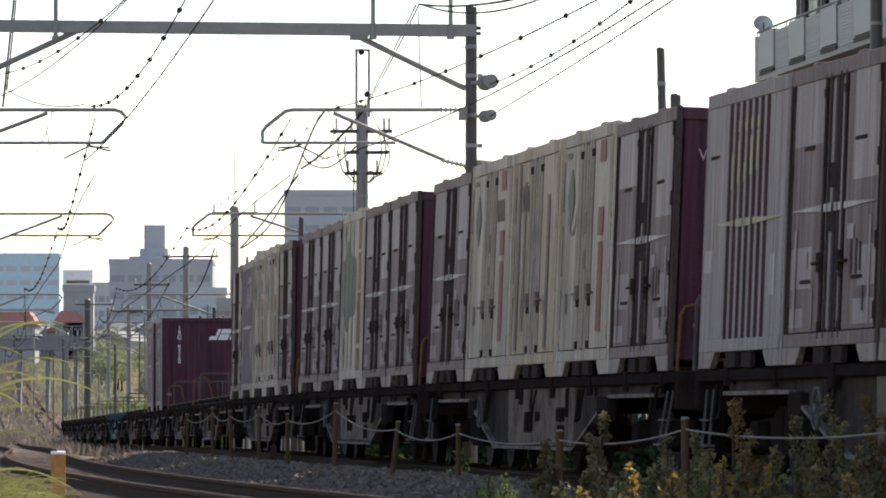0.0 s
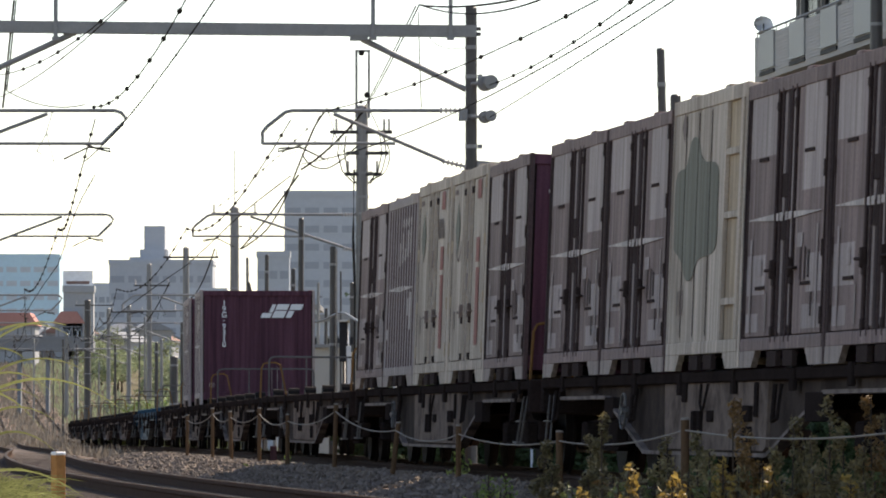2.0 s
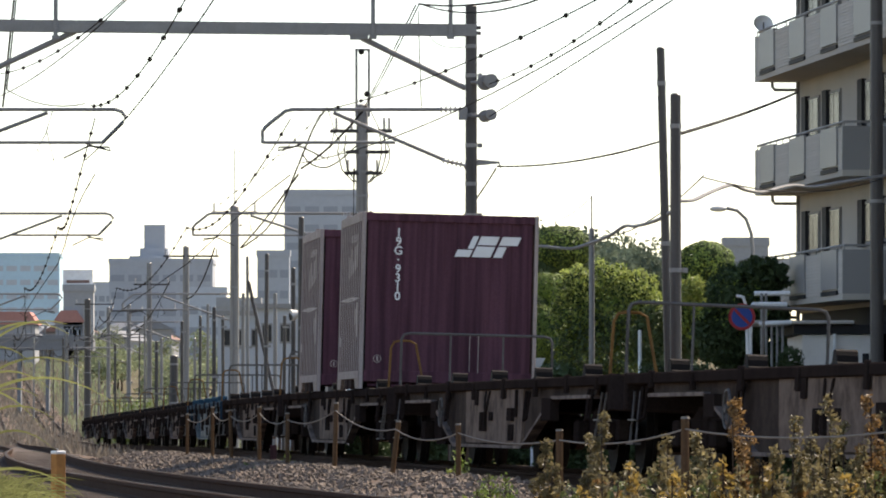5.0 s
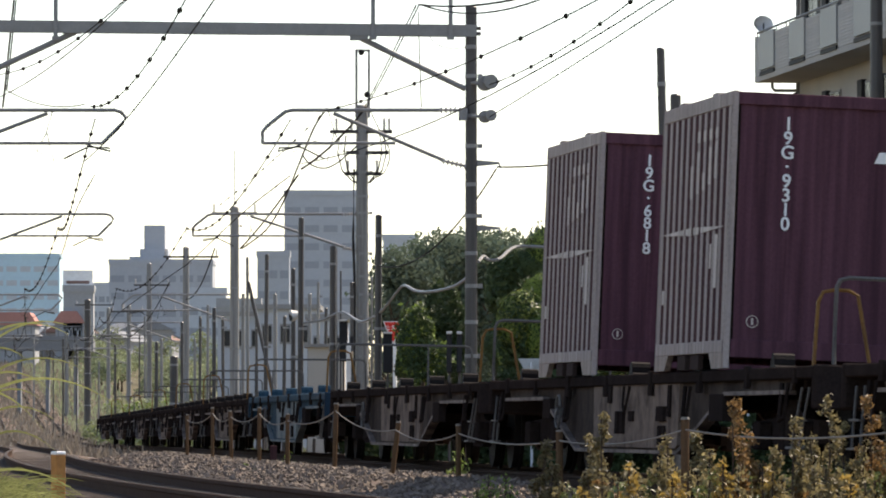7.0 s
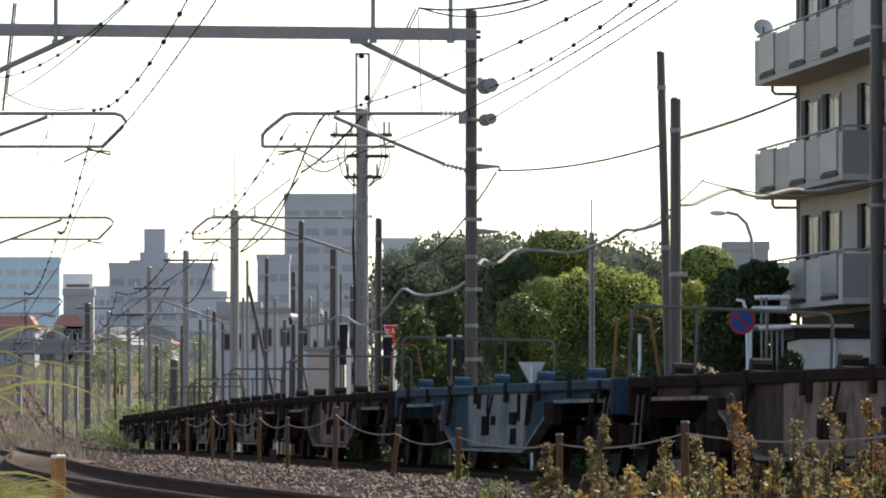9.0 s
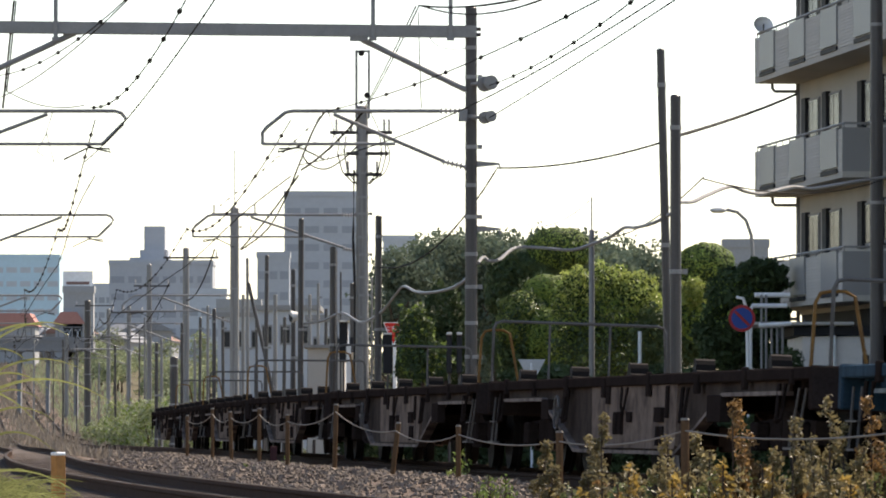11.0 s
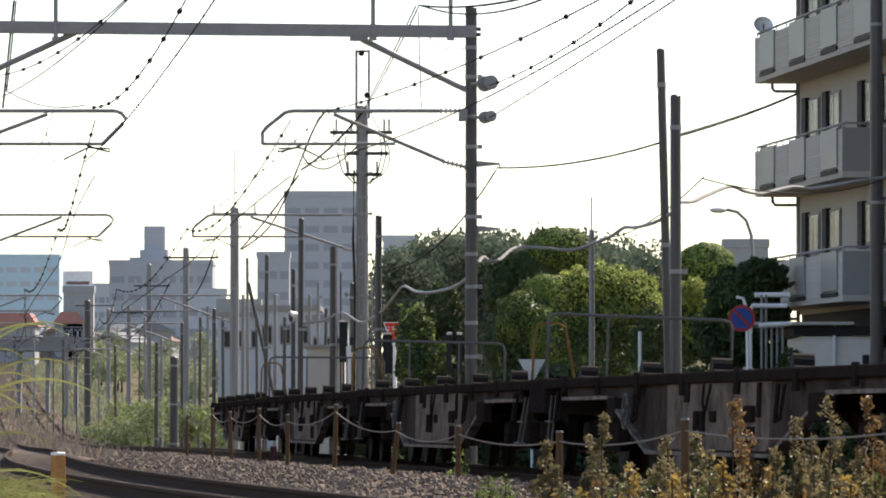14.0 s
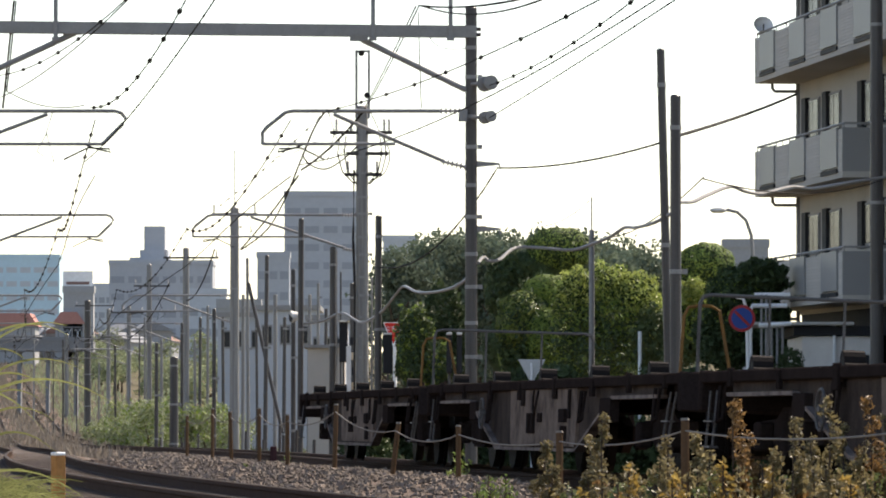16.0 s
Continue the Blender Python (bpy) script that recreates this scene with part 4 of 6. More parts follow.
for z in (5.39, 4.19):
    bm = BM()
    prism(bm, [(0.1, z - MZ + 0.02), (0.52, z - MZ - 0.02), (0.56, z - MZ - 0.14), (0.53, z - MZ - 0.14), (0.5, z - MZ - 0.06), (0.1, z - MZ - 0.1)], "y", -0.03, 0.03)
    part("cable_bracket", bm, M_STEEL, mast)
bm = BM()
rod(bm, (-0.15, -0.15, 6.23 - MZ - 0.1), (-0.15, -0.15, 6.23 - MZ + 0.12), 0.09, 10)
part("transformer_can", bm, M_STEEL, mast)
left_mast = pole(-10.1, 113, 8.3, 0.118, M_DARKPOLE, "dark round steel mast at the outer track", bands=6, name="catenary_mast")
cantilever(left_mast, 0, 1, 4.25, 6.33 - MZ, 0)
beam = thing("portal_beam", Matrix.Translation((0, 113, 0)), "grey steel beam spanning the tracks between two masts", "beam")
bm = BM()
zb = 7.79
prism(bm, [(-10.2, zb + 0.0), (0.62, zb - 0.11), (0.62, zb + 0.11), (-10.2, zb + 0.22)], "y", -0.12, 0.12)
part("girder", bm, M_STEEL, beam)
for a, b in (((-1.50, zb - 0.14), (0.42, 6.72)), ((-6.79, zb - 0.02), (-9.9, 6.33))):
    bm = BM()
    rod(bm, (a[0], 0, a[1]), (b[0], 0, b[1]), 0.055, 8)
    box(bm, a[0] - 0.22, a[0] + 0.12, -0.1, 0.1, a[1] - 0.03, a[1] + 0.06)
    part("brace", bm, M_STEEL, beam)
for x in (-7.14, -1.29, 0.14):
    bm = BM()
    box(bm, x - 0.04, x + 0.04, -0.16, -0.124, zb - 0.16, zb + 1.3, 0.006)
    box(bm, x - 0.07, x + 0.07, -0.17, -0.122, zb - 0.17, zb - 0.1)
    part("upright", bm, M_STEEL, beam)
bm = BM()
for dz in (-0.05, 0.05):
    rod(bm, (0.60, 0, zb + dz), (0.70, 0, zb + dz), 0.035, 8)
part("bolt", bm, M_DARKSTEEL, beam)

# second mast, with a frame on top and crossarms
post = pole(-2.27, 172, 9.47, 0.20, M_CONCRETE, "weathered concrete line pole with crossarms and fittings", bands=14, name="concrete_pole", r_top=0.17)
PZ = line_z(172) - 0.62
cantilever(post, 0, -1, 4.75, 6.4 - PZ, 0)
bm = BM()
zt, zs = 10.99 - PZ, 9.40 - PZ
for x in (-0.16, 0.19):
    box(bm, x - 0.035, x + 0.035, -0.2, -0.13, zs - 0.3, zt, 0.005)
box(bm, -0.195, 0.225, -0.2, -0.13, zt - 0.03, zt + 0.03)
part("top_frame", bm, M_STEEL, post, "upright steel frame on the pole top")
bm = BM()
bmesh.ops.create_icosphere(bm, subdivisions=2, radius=0.09, matrix=Matrix.Translation((-0.02, -0.16, zt - 0.05)))
bmesh.ops.create_icosphere(bm, subdivisions=2, radius=0.09, matrix=Matrix.Translation((0.14, -0.16, 9.75 - PZ)))
part("wire_clamp", bm, M_WIRE, post)
crossarm(post, 8.71 - PZ, -0.9, 0.85, (-0.72, 0.62, 0.76, -0.3))
crossarm(post, 8.12 - PZ, -0.45, 0.75)
crossarm(post, 7.53 - PZ, -0.5, 0.55, (-0.4, 0.42))
bm = BM()
for i, x in enumerate((-0.62, -0.45, 0.5, 0.62)):
    z = 8.61 - PZ
    pipe(bm, [(x, -0.15, z), (x * 1.1, -0.2, z - 0.5), (x * 0.9, -0.2, z - 1.0), (x * 0.35, -0.22, z - 1.35)], 0.02, 5)
part("drop_cable", bm, M_WIRE, post, "black hanging cables")
bm = BM()
pipe(bm, [(-0.22, -0.16, 7.66 - PZ), (-0.25, -0.16, 5.75 - PZ), (-0.2, -0.17, 4.17 - PZ), (-0.22, -0.17, 0.5)], 0.035, 6)
part("riser_cable", bm, M_WIRE, post)
for i in range(7):
    bm = BM()
    z = 1.0 + i * 0.42
    box(bm, -0.34, -0.24, -0.24, -0.20, z, z + 0.21)
    part("marker_stripe", bm, M_BEIGE if i % 2 else M_DARK, post)

for x, d, top, r, dz, spike, arms in ((415, 240, 365, 0.20, 0, 2.2, ((378, -0.9, 0.9),)), (329, 300, 437, 0.18, 0, 1.3, ((455, -1.1, 1.6),)), (264, 357, 466, 0.17, 0, 0, ((505, -0.9, 1.2), (550, -1.6, 1.6))),
                                      (228, 415, 540, 0.17, 0, 0, ((552, -1.2, 1.0),)), (192, 475, 545, 0.17, 0, 0, ()), (155, 500, 530, 0.30, 0, 0, ((540, -1.0, 2.0),)), (118, 560, 590, 0.2, 0, 0, ())):
    X, zt = (x - 784) * d / 10850, 0.6 + (745 - top) * d / 10850
    p = pole(X, d, zt, r, M_CONCRETE if x != 155 else M_DARKPOLE, "concrete catenary pole with one sunlit edge", bands=4, name="catenary_pole", spike=spike)
    b = line_z(d) - 0.62
    if d < 420:
        cantilever(p, 0, -1, 4.4, 5.9 + line_z(d) - b, 0)
    for y, a0, a1 in arms:
        crossarm(p, 0.6 + (745 - y) * d / 10850 - b, a0, a1, (a0 + 0.1, a1 - 0.1))
for d in (172, 240, 300, 357):
    p = pole(line_x(d) - (6.1 if d == 172 else 6.6), d, 8.4, 0.16, M_CONCRETE, "concrete catenary pole at the outer track", bands=4, name="catenary_pole")
    cantilever(p, 0, 1, 4.25, (6.4 if d == 172 else 5.9 + line_z(d)) - (line_z(d) - 0.62), 0)

# dark timber and steel posts by the crossing
for x, d, top, r, lean in ((1190, 100, 84, 0.078, -0.19), (1196, 98, 166, 0.1, 0.0), (668, 150, 380, 0.095, 0.03), (531, 165, 385, 0.085, 0.03), (588, 172, 435, 0.10, 0.02), (519, 168, 475, 0.07, 0.0),
                           (469, 200, 450, 0.075, 0.06), (440, 210, 455, 0.06, -0.05), (379, 190, 545, 0.07, 0.0), (603, 178, 480, 0.03, 0.0), (596, 160, 440, 0.022, 0.0), (658, 158, 490, 0.035, 0.0), (308, 205, 630, 0.16, 0.0),
                           (277, 230, 605, 0.08, 0.0), (1552, 128, -30, 0.15, 0.0)):
    X, zt = (x - 784) * d / 10850, 0.6 + (745 - top) * d / 10850
    light = x in (596, 658, 440)
    pole(X, d, zt, r, M_CONCRETE if light else M_DARKPOLE, "thin pale steel pole" if light else "dark weathered pole beside the crossing", lean=lean, bands=3 if r > 0.055 else 0, name="utility_pole")
rng_p = random.Random(3)
for x, d, top, dark in ((136, 420, 610, 1), (175, 380, 640, 0), (205, 330, 610, 1), (246, 320, 590, 1), (257, 300, 560, 0), (286, 290, 600, 0), (322, 280, 570, 1), (346, 270, 600, 0), (353, 262, 560, 1), (367, 255, 540, 0),
                        (396, 250, 560, 1), (430, 235, 520, 0), (456, 230, 560, 1), (487, 225, 520, 0), (502, 222, 560, 1), (546, 215, 520, 0), (562, 240, 500, 0), (575, 210, 545, 1), (625, 200, 500, 1), (95, 450, 620, 1), (60, 520, 600, 0), (112, 400, 600, 1)):
    X, zt = (x - 784) * d / 10850, 0.6 + (745 - top) * d / 10850
    pole(X, d, zt, rng_p.uniform(0.045, 0.085), M_DARKPOLE if dark else M_CONCRETE, "slim dark trackside pole" if dark else "slim pale trackside pole", lean=rng_p.uniform(-0.05, 0.05), bands=2, name="trackside_pole", group="slim trackside poles")
pole(3.64, 150, 5.30, 0.078, M_STEEL, "slender grey steel pole with a thin aerial", name="signal_pole", spike=0.8)
guy = thing("braced_strut", Matrix.Translation((-5.36, 205.0, 1.64)), "dark timber strut leaning against a pole", "strut")
part("strut", rod(BM(), (0.0, 0, -1.4), (-1.15, 0, 3.6), 0.06, 8), M_DARKPOLE, guy)


def span_wires():
    """Messenger and contact wire of both tracks from support to support."""
    supports = [113, 172, 240, 300, 357, 415, 475, 540]
    for off, nm in ((lambda y: 0.0, "right"), (lambda y: -3.6, "left")):
        mess, cont = [], []
        for i, (a, b) in enumerate(zip(supports, supports[1:])):
            for k in range(12):
                u = k / 12
                y = a + (b - a) * u
                stag = 0.9 * (1 - 2 * u if i % 2 else 2 * u - 1) * 0.22
                sg = 0.7
                zz = line_z(y) if y > 113 else 0
                p = track_point(y, off(y) + stag)
                mess.append((p.x, p.y, zz + 6.15 - sg * 4 * u * (1 - u)))
                cont.append((p.x, p.y, zz + 5.12))
        wire("messenger_wire", mess, 0.013, "dark messenger wire with hanger clamps over the track", 5.0, bead_r=0.045)
        wire("contact_wire", cont, 0.012, "thin dark contact wire over the track", 8.0, bead_r=0.025)


span_wires()
FEED = (((0.85, 113.0, 6.80), (2.30, 72.0, 5.60), 0.12, 6.0), ((0.85, 113.0, 6.20), (2.76, 72.0, 5.58), 0.02, 7.5), ((-2.17, 113.0, 6.32), (1.82, 70.0, 5.44), 0.15, 5.2), ((-2.62, 113.0, 5.34), (2.49, 70.0, 5.46), 0.3, 7.0),
        ((-8.32, 115.0, 7.10), (-4.23, 82.0, 6.27), 0.2, 5.0), ((-8.32, 115.0, 6.68), (-4.02, 80.0, 6.21), 0.15, 7.5), ((-6.51, 113.0, 6.40), (-2.75, 66.0, 5.19), 0.35, 5.2), ((-6.61, 113.0, 5.39), (-2.36, 64.0, 5.05), 0.15, 7.0))
for a, b, s, k in FEED:
    wire("feeder_wire", sag(a, b, s), 0.010, "thin feeder wire with dark clamps", k, bead_r=0.038 if k < 6.5 else 0.018)
CABLES = (((-0.44, 113.0, 8.28), (-2.11, 168.0, 9.20), 0.05, 0.016), ((-0.50, 112.8, 8.25), (-2.20, 168.0, 9.11), 0.03, 0.016), ((-2.11, 168.0, 9.20), (-3.96, 171.0, 7.62), 0.15, 0.03),
          ((-0.44, 113.0, 8.28), (1.46, 90.0, 6.89), 0.1, 0.02), ((-0.41, 113.0, 8.28), (1.75, 88.0, 6.81), 0.25, 0.016), ((-4.04, 171.0, 7.46), (-7.81, 236.0, 7.23), 0.1, 0.03), ((-0.46, 113.0, 8.16), (-0.40, 113.0, 6.38), 0.0, 0.012),
          ((1.00, 113.0, 5.28), (3.58, 100.0, 5.16), 0.12, 0.018), ((3.72, 98.0, 5.16), (8.66, 150.0, 8.62), 0.05, 0.03), ((0.98, 113.0, 5.24), (-1.60, 150.0, 4.40), 0.6, 0.018),
          ((4.17, 98.0, 4.51), (3.68, 150.0, 5.09), 0.3, 0.012), ((4.17, 98.0, 4.48), (9.16, 128.0, 5.64), 0.25, 0.012), ((-7.92, 113.0, 8.37), (-8.15, 113.4, 6.40), 0.0, 0.022),
          ((-7.88, 113.0, 8.37), (-8.08, 113.4, 6.72), 0.05, 0.016), ((-8.08, 113.4, 6.72), (-6.62, 113.2, 6.45), 0.15, 0.012), ((3.64, 150.0, 6.06), (2.56, 190.0, 6.73), 0.3, 0.008),
          ((-8.87, 238.0, 7.29), (-12.56, 300.0, 6.54), 0.5, 0.03), ((-8.17, 240.0, 11.22), (-3.55, 172.0, 8.48), 0.4, 0.01), ((-13.39, 300.0, 7.37), (-21.31, 410.0, 6.08), 0.6, 0.03))
for a, b, s, r in CABLES:
    wire("cable", sag(a, b, s), r, "dark slack cable between poles", group="cables between poles")
def bearing(x, y, d):
    """The place at the distance d on the bearing and rise that x and y name."""
    return Vector(((x - 784) * d / 10850, d, 0.6 + (745 - y) * d / 10850))


for run, r in ((((578, 192, 170), (556, 225, 174), (530, 288, 184), (500, 360, 204), (470, 408, 222), (428, 440, 238)), 0.03), (((632, 258, 171), (600, 286, 171), (574, 298, 171), (548, 290, 171), (534, 272, 171)), 0.024),
               (((655, 196, 171), (676, 240, 170), (690, 270, 170), (680, 305, 171), (655, 318, 171)), 0.016), (((757, 58, 113), (770, 76, 113), (795, 85, 113), (824, 84, 113)), 0.008)):
    wire("cable", smooth([bearing(*q) for q in run]), r, "dark slack cable between poles", group="cables between poles")
wire("feeder_wire", sag(bearing(580, 192, 172), bearing(385, 366, 238), 0.1), 0.010, "thin feeder wire with dark clamps", 6.0, bead_r=0.045)
# thick bundled cable looping from pole to pole
LOOPS = ((9.11, 126.0, 5.63), (7.92, 120.0, 5.28), (6.96, 115.0, 4.98), (6.36, 112.0, 4.89), (5.64, 108.0, 4.62), (5.19, 105.0, 4.54), (4.83, 103.0, 4.55), (4.30, 100.0, 4.29), (4.03, 99.0, 4.15), (3.74, 98.0, 4.11))
wire("bundled_cable", smooth(LOOPS), 0.032, "thick grey bundled cable with looping slack", group="bundled cables")
LOOPS = ((3.72, 98.0, 3.97), (3.57, 103.0, 3.95), (3.40, 108.0, 4.02), (3.26, 110.0, 4.08), (3.06, 112.0, 3.98), (2.74, 114.0, 3.89), (2.40, 115.0, 3.82), (1.87, 115.0, 3.86), (1.36, 115.0, 3.86), (1.06, 114.0, 3.62), (0.86, 114.0, 3.59), (0.76, 114.0, 3.66), (0.65, 113.0, 3.53))
wire("bundled_cable", smooth(LOOPS), 0.032, "thick grey bundled cable with looping slack", group="bundled cables")
LOOPS = ((0.44, 113.0, 3.23), (0.17, 116.0, 3.13), (-0.27, 124.0, 3.21), (-0.59, 130.0, 3.36), (-0.87, 136.0, 3.60), (-1.10, 142.0, 3.54), (-1.34, 147.0, 3.38), (-1.55, 150.0, 3.25), (-2.07, 156.0, 3.12), (-2.67, 162.0, 3.47), (-3.23, 164.0, 3.29), (-3.79, 165.0, 3.23))
wire("bundled_cable", smooth(LOOPS), 0.032, "thick grey bundled cable with looping slack", group="bundled cables")


# ---- trees and growth ----
def leaf_mesh(name, blobs, count, size, seed, shell=0.55, flat=0.0, reach=1.0, lumpy=0.16):
    """One mesh of small folded leaves scattered in ellipsoids (x, y, z, rx, ry, rz), denser towards the outside."""
    rng = np.random.default_rng(seed)
    vol = np.array([b[3] * b[4] * b[5] for b in blobs]) ** 0.67
    pick = rng.choice(len(blobs), count, p=vol / vol.sum())
    B = np.array(blobs)[pick]
    d = rng.normal(size=(count, 3))
    d /= np.linalg.norm(d, axis=1, keepdims=True)
    r = shell + (reach - shell) * rng.random(count) ** 0.6
    lump = 1 + lumpy * np.sin(d[:, 0] * 7 + B[:, 0] * 3) * np.sin(d[:, 2] * 6 + B[:, 2] * 5) + 0.35 * lumpy * rng.normal(size=count)
    c = B[:, :3] + d * (r * lump)[:, None] * B[:, 3:6]
    a = rng.normal(size=(count, 3)) + d * flat
    a /= np.linalg.norm(a, axis=1, keepdims=True)
    t = rng.normal(size=(count, 3))
    u = np.cross(a, t)
    u /= np.linalg.norm(u, axis=1, keepdims=True)
    v = np.cross(a, u)
    s = size * (0.6 + 0.8 * rng.random(count))[:, None]
    P = np.stack([c - u * s, c + v * s * 0.5 + a * s * 0.15, c + u * s, c - v * s * 0.5 + a * s * 0.15], axis=1).reshape(-1, 3)
    n = np.arange(count) * 4
    me = bpy.data.meshes.new(name)
    me.from_pydata(P.tolist(), [], np.stack([n, n + 1, n + 2, n + 3], axis=1).tolist())
    return me


def trunk_bm(h, r, seed, limbs=5, spread=1.0):
    rng = random.Random(seed)
    bm = BM()
    p = [(0, 0, -0.3), (0.05, 0, h * 0.35), (rng.uniform(-0.1, 0.1), 0.05, h * 0.7), (rng.uniform(-0.2, 0.2), 0, h)]
    for i, (a, b) in enumerate(zip(p, p[1:])):
        rod(bm, a, b, r * (1 - 0.25 * i), 8, r * (0.75 - 0.25 * i) + 0.01)
    for i in range(limbs):
        t = 6.28 * i / limbs + rng.random()
        z = h * rng.uniform(0.4, 0.85)
        rod(bm, (0, 0, z), (math.cos(t) * spread, math.sin(t) * spread, z + spread * rng.uniform(0.5, 1.0)), r * 0.45, 6, r * 0.12)
    return bm


def tree(name, x, y, base, blobs, leaves, label, category="tree", trunk=(2.5, 0.16), seed=1, group="", spread=1.0):
    """blobs: (x, z, rx, rz) of the crown's masses, from the foot; leaves: (material, count, size, part of the blobs, shell)."""
    t = thing(name, Matrix.Translation((x, y, base)), label, category, group)
    part("trunk", trunk_bm(trunk[0], trunk[1], seed, spread=spread), M_BARK, t)
    rng = random.Random(seed)
    for k, (material, count, size, sel, shell) in enumerate(leaves):
        bl = [(b[0], rng.uniform(-0.3, 0.3) + (b[4] if len(b) > 4 else 0), b[1], b[2], b[2] * 0.9, b[3]) for b in (blobs if sel is None else [blobs[i] for i in sel])]
        me = leaf_mesh("crown", bl, count, size, seed * 10 + k, shell, 4.5 if shell > 0.885 else 0.5, 0.86 if 0.095 < size < 0.125 else 1.0, 0.035 if shell > 0.885 else 0.16)
        me.materials.append(material)
        share("crown", me, t, None, "")
    return t


def blobs_from(spec, d, x0, base):
    """Bearings and rises to crown masses in metres, from the foot of the tree."""
    s = 10850 / d
    return [((bx - 784) / s - x0, 0.6 + (745 - by) / s - base, brx / s, bry / s, dy) for bx, by, brx, bry, dy in spec]


def clipped_trees():
    g = -0.6
    # tall clipped evergreens
    # on several crowns, brighter top leaves and dark inner ones paint in sun and shade
    for spec, d, nm, lab, leaves in (
        (((990, 440, 60, 38, 0), (945, 474, 62, 34, 0.2), (910, 508, 54, 70, 0), (950, 560, 60, 90, 0.6), (1012, 480, 40, 50, 0.5), (915, 610, 60, 60, 0.3)), 180, "clipped_tree", "tall dark evergreen clipped into smooth rounded masses",
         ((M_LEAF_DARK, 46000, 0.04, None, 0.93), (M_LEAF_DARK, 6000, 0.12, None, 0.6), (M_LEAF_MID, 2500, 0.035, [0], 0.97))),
        (((925, 572, 49, 58, -0.4), (972, 518, 50, 34, 0.2), (964, 602, 42, 60, -0.7), (1000, 580, 40, 60, 0.0), (930, 630, 50, 50, -0.3)), 170, "clipped_shrub", "rounded clipped shrub with brighter yellow-green leaves for its sunlit top",
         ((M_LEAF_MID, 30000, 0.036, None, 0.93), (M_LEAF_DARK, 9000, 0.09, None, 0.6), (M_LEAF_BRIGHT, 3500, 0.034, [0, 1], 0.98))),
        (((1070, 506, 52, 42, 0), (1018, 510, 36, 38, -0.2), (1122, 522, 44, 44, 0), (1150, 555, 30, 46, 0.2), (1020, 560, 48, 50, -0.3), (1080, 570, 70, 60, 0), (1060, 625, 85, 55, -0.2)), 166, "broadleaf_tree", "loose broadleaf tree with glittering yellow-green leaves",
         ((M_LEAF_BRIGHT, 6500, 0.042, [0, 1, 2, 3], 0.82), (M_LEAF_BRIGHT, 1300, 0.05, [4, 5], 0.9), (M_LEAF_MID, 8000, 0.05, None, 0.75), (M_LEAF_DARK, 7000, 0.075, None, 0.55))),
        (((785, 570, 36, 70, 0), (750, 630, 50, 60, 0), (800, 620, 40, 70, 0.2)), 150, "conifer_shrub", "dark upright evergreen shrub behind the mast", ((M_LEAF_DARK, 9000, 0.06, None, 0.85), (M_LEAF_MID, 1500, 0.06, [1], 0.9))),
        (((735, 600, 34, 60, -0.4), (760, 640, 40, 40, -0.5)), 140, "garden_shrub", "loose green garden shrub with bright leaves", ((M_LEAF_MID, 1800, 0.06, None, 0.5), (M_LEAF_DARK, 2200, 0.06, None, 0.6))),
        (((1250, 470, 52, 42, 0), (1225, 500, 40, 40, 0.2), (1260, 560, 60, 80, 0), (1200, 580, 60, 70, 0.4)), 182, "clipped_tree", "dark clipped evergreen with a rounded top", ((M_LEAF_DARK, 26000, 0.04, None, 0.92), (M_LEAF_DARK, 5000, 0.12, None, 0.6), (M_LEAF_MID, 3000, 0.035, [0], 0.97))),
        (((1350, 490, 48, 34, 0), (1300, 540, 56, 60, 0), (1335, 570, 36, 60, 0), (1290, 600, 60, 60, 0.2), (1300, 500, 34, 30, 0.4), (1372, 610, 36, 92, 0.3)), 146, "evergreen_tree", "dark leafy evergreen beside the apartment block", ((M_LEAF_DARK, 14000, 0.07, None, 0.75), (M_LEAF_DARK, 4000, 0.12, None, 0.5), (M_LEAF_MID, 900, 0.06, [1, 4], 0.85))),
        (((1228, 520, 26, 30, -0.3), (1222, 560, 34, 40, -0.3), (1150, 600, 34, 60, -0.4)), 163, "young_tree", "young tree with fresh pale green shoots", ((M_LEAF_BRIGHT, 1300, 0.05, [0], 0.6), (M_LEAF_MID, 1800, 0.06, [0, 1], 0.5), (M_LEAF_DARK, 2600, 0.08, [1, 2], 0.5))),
    ):
        x0 = sum(b[0] for b in spec) / len(spec)
        x0 = (x0 - 784) * d / 10850
        tree(nm, x0, d, g, blobs_from(spec, d, x0, g), leaves, lab, seed=int(d * 7 + spec[0][0]), group="garden trees", trunk=(2.2, 0.13))
    tree("garden_shrub", 7.58, 133, g, blobs_from(((1400, 640, 24, 26, 0), (1406, 672, 28, 26, 0), (1362, 690, 20, 22, 0.2)), 133, 7.58, g), ((M_LEAF_DARK, 2600, 0.04, None, 0.5),), "small dark evergreen shrub before the annex", seed=77, group="garden trees", trunk=(0.9, 0.05), spread=0.2)
    # wooded rise far behind
    rng = random.Random(4)
    for i in range(26):
        bx = 700 + i * 19 + rng.uniform(-8, 8)
        d = rng.uniform(320, 400)
        top = 392 + 30 * abs(math.sin(i * 0.9)) + (45 if bx < 730 else 0) + (18 if bx > 1060 else 0)
        s = 10850 / d
        x0, b = (bx - 784) / s, line_z(d) - 0.62
        zt = 0.6 + (745 - top) / s - b
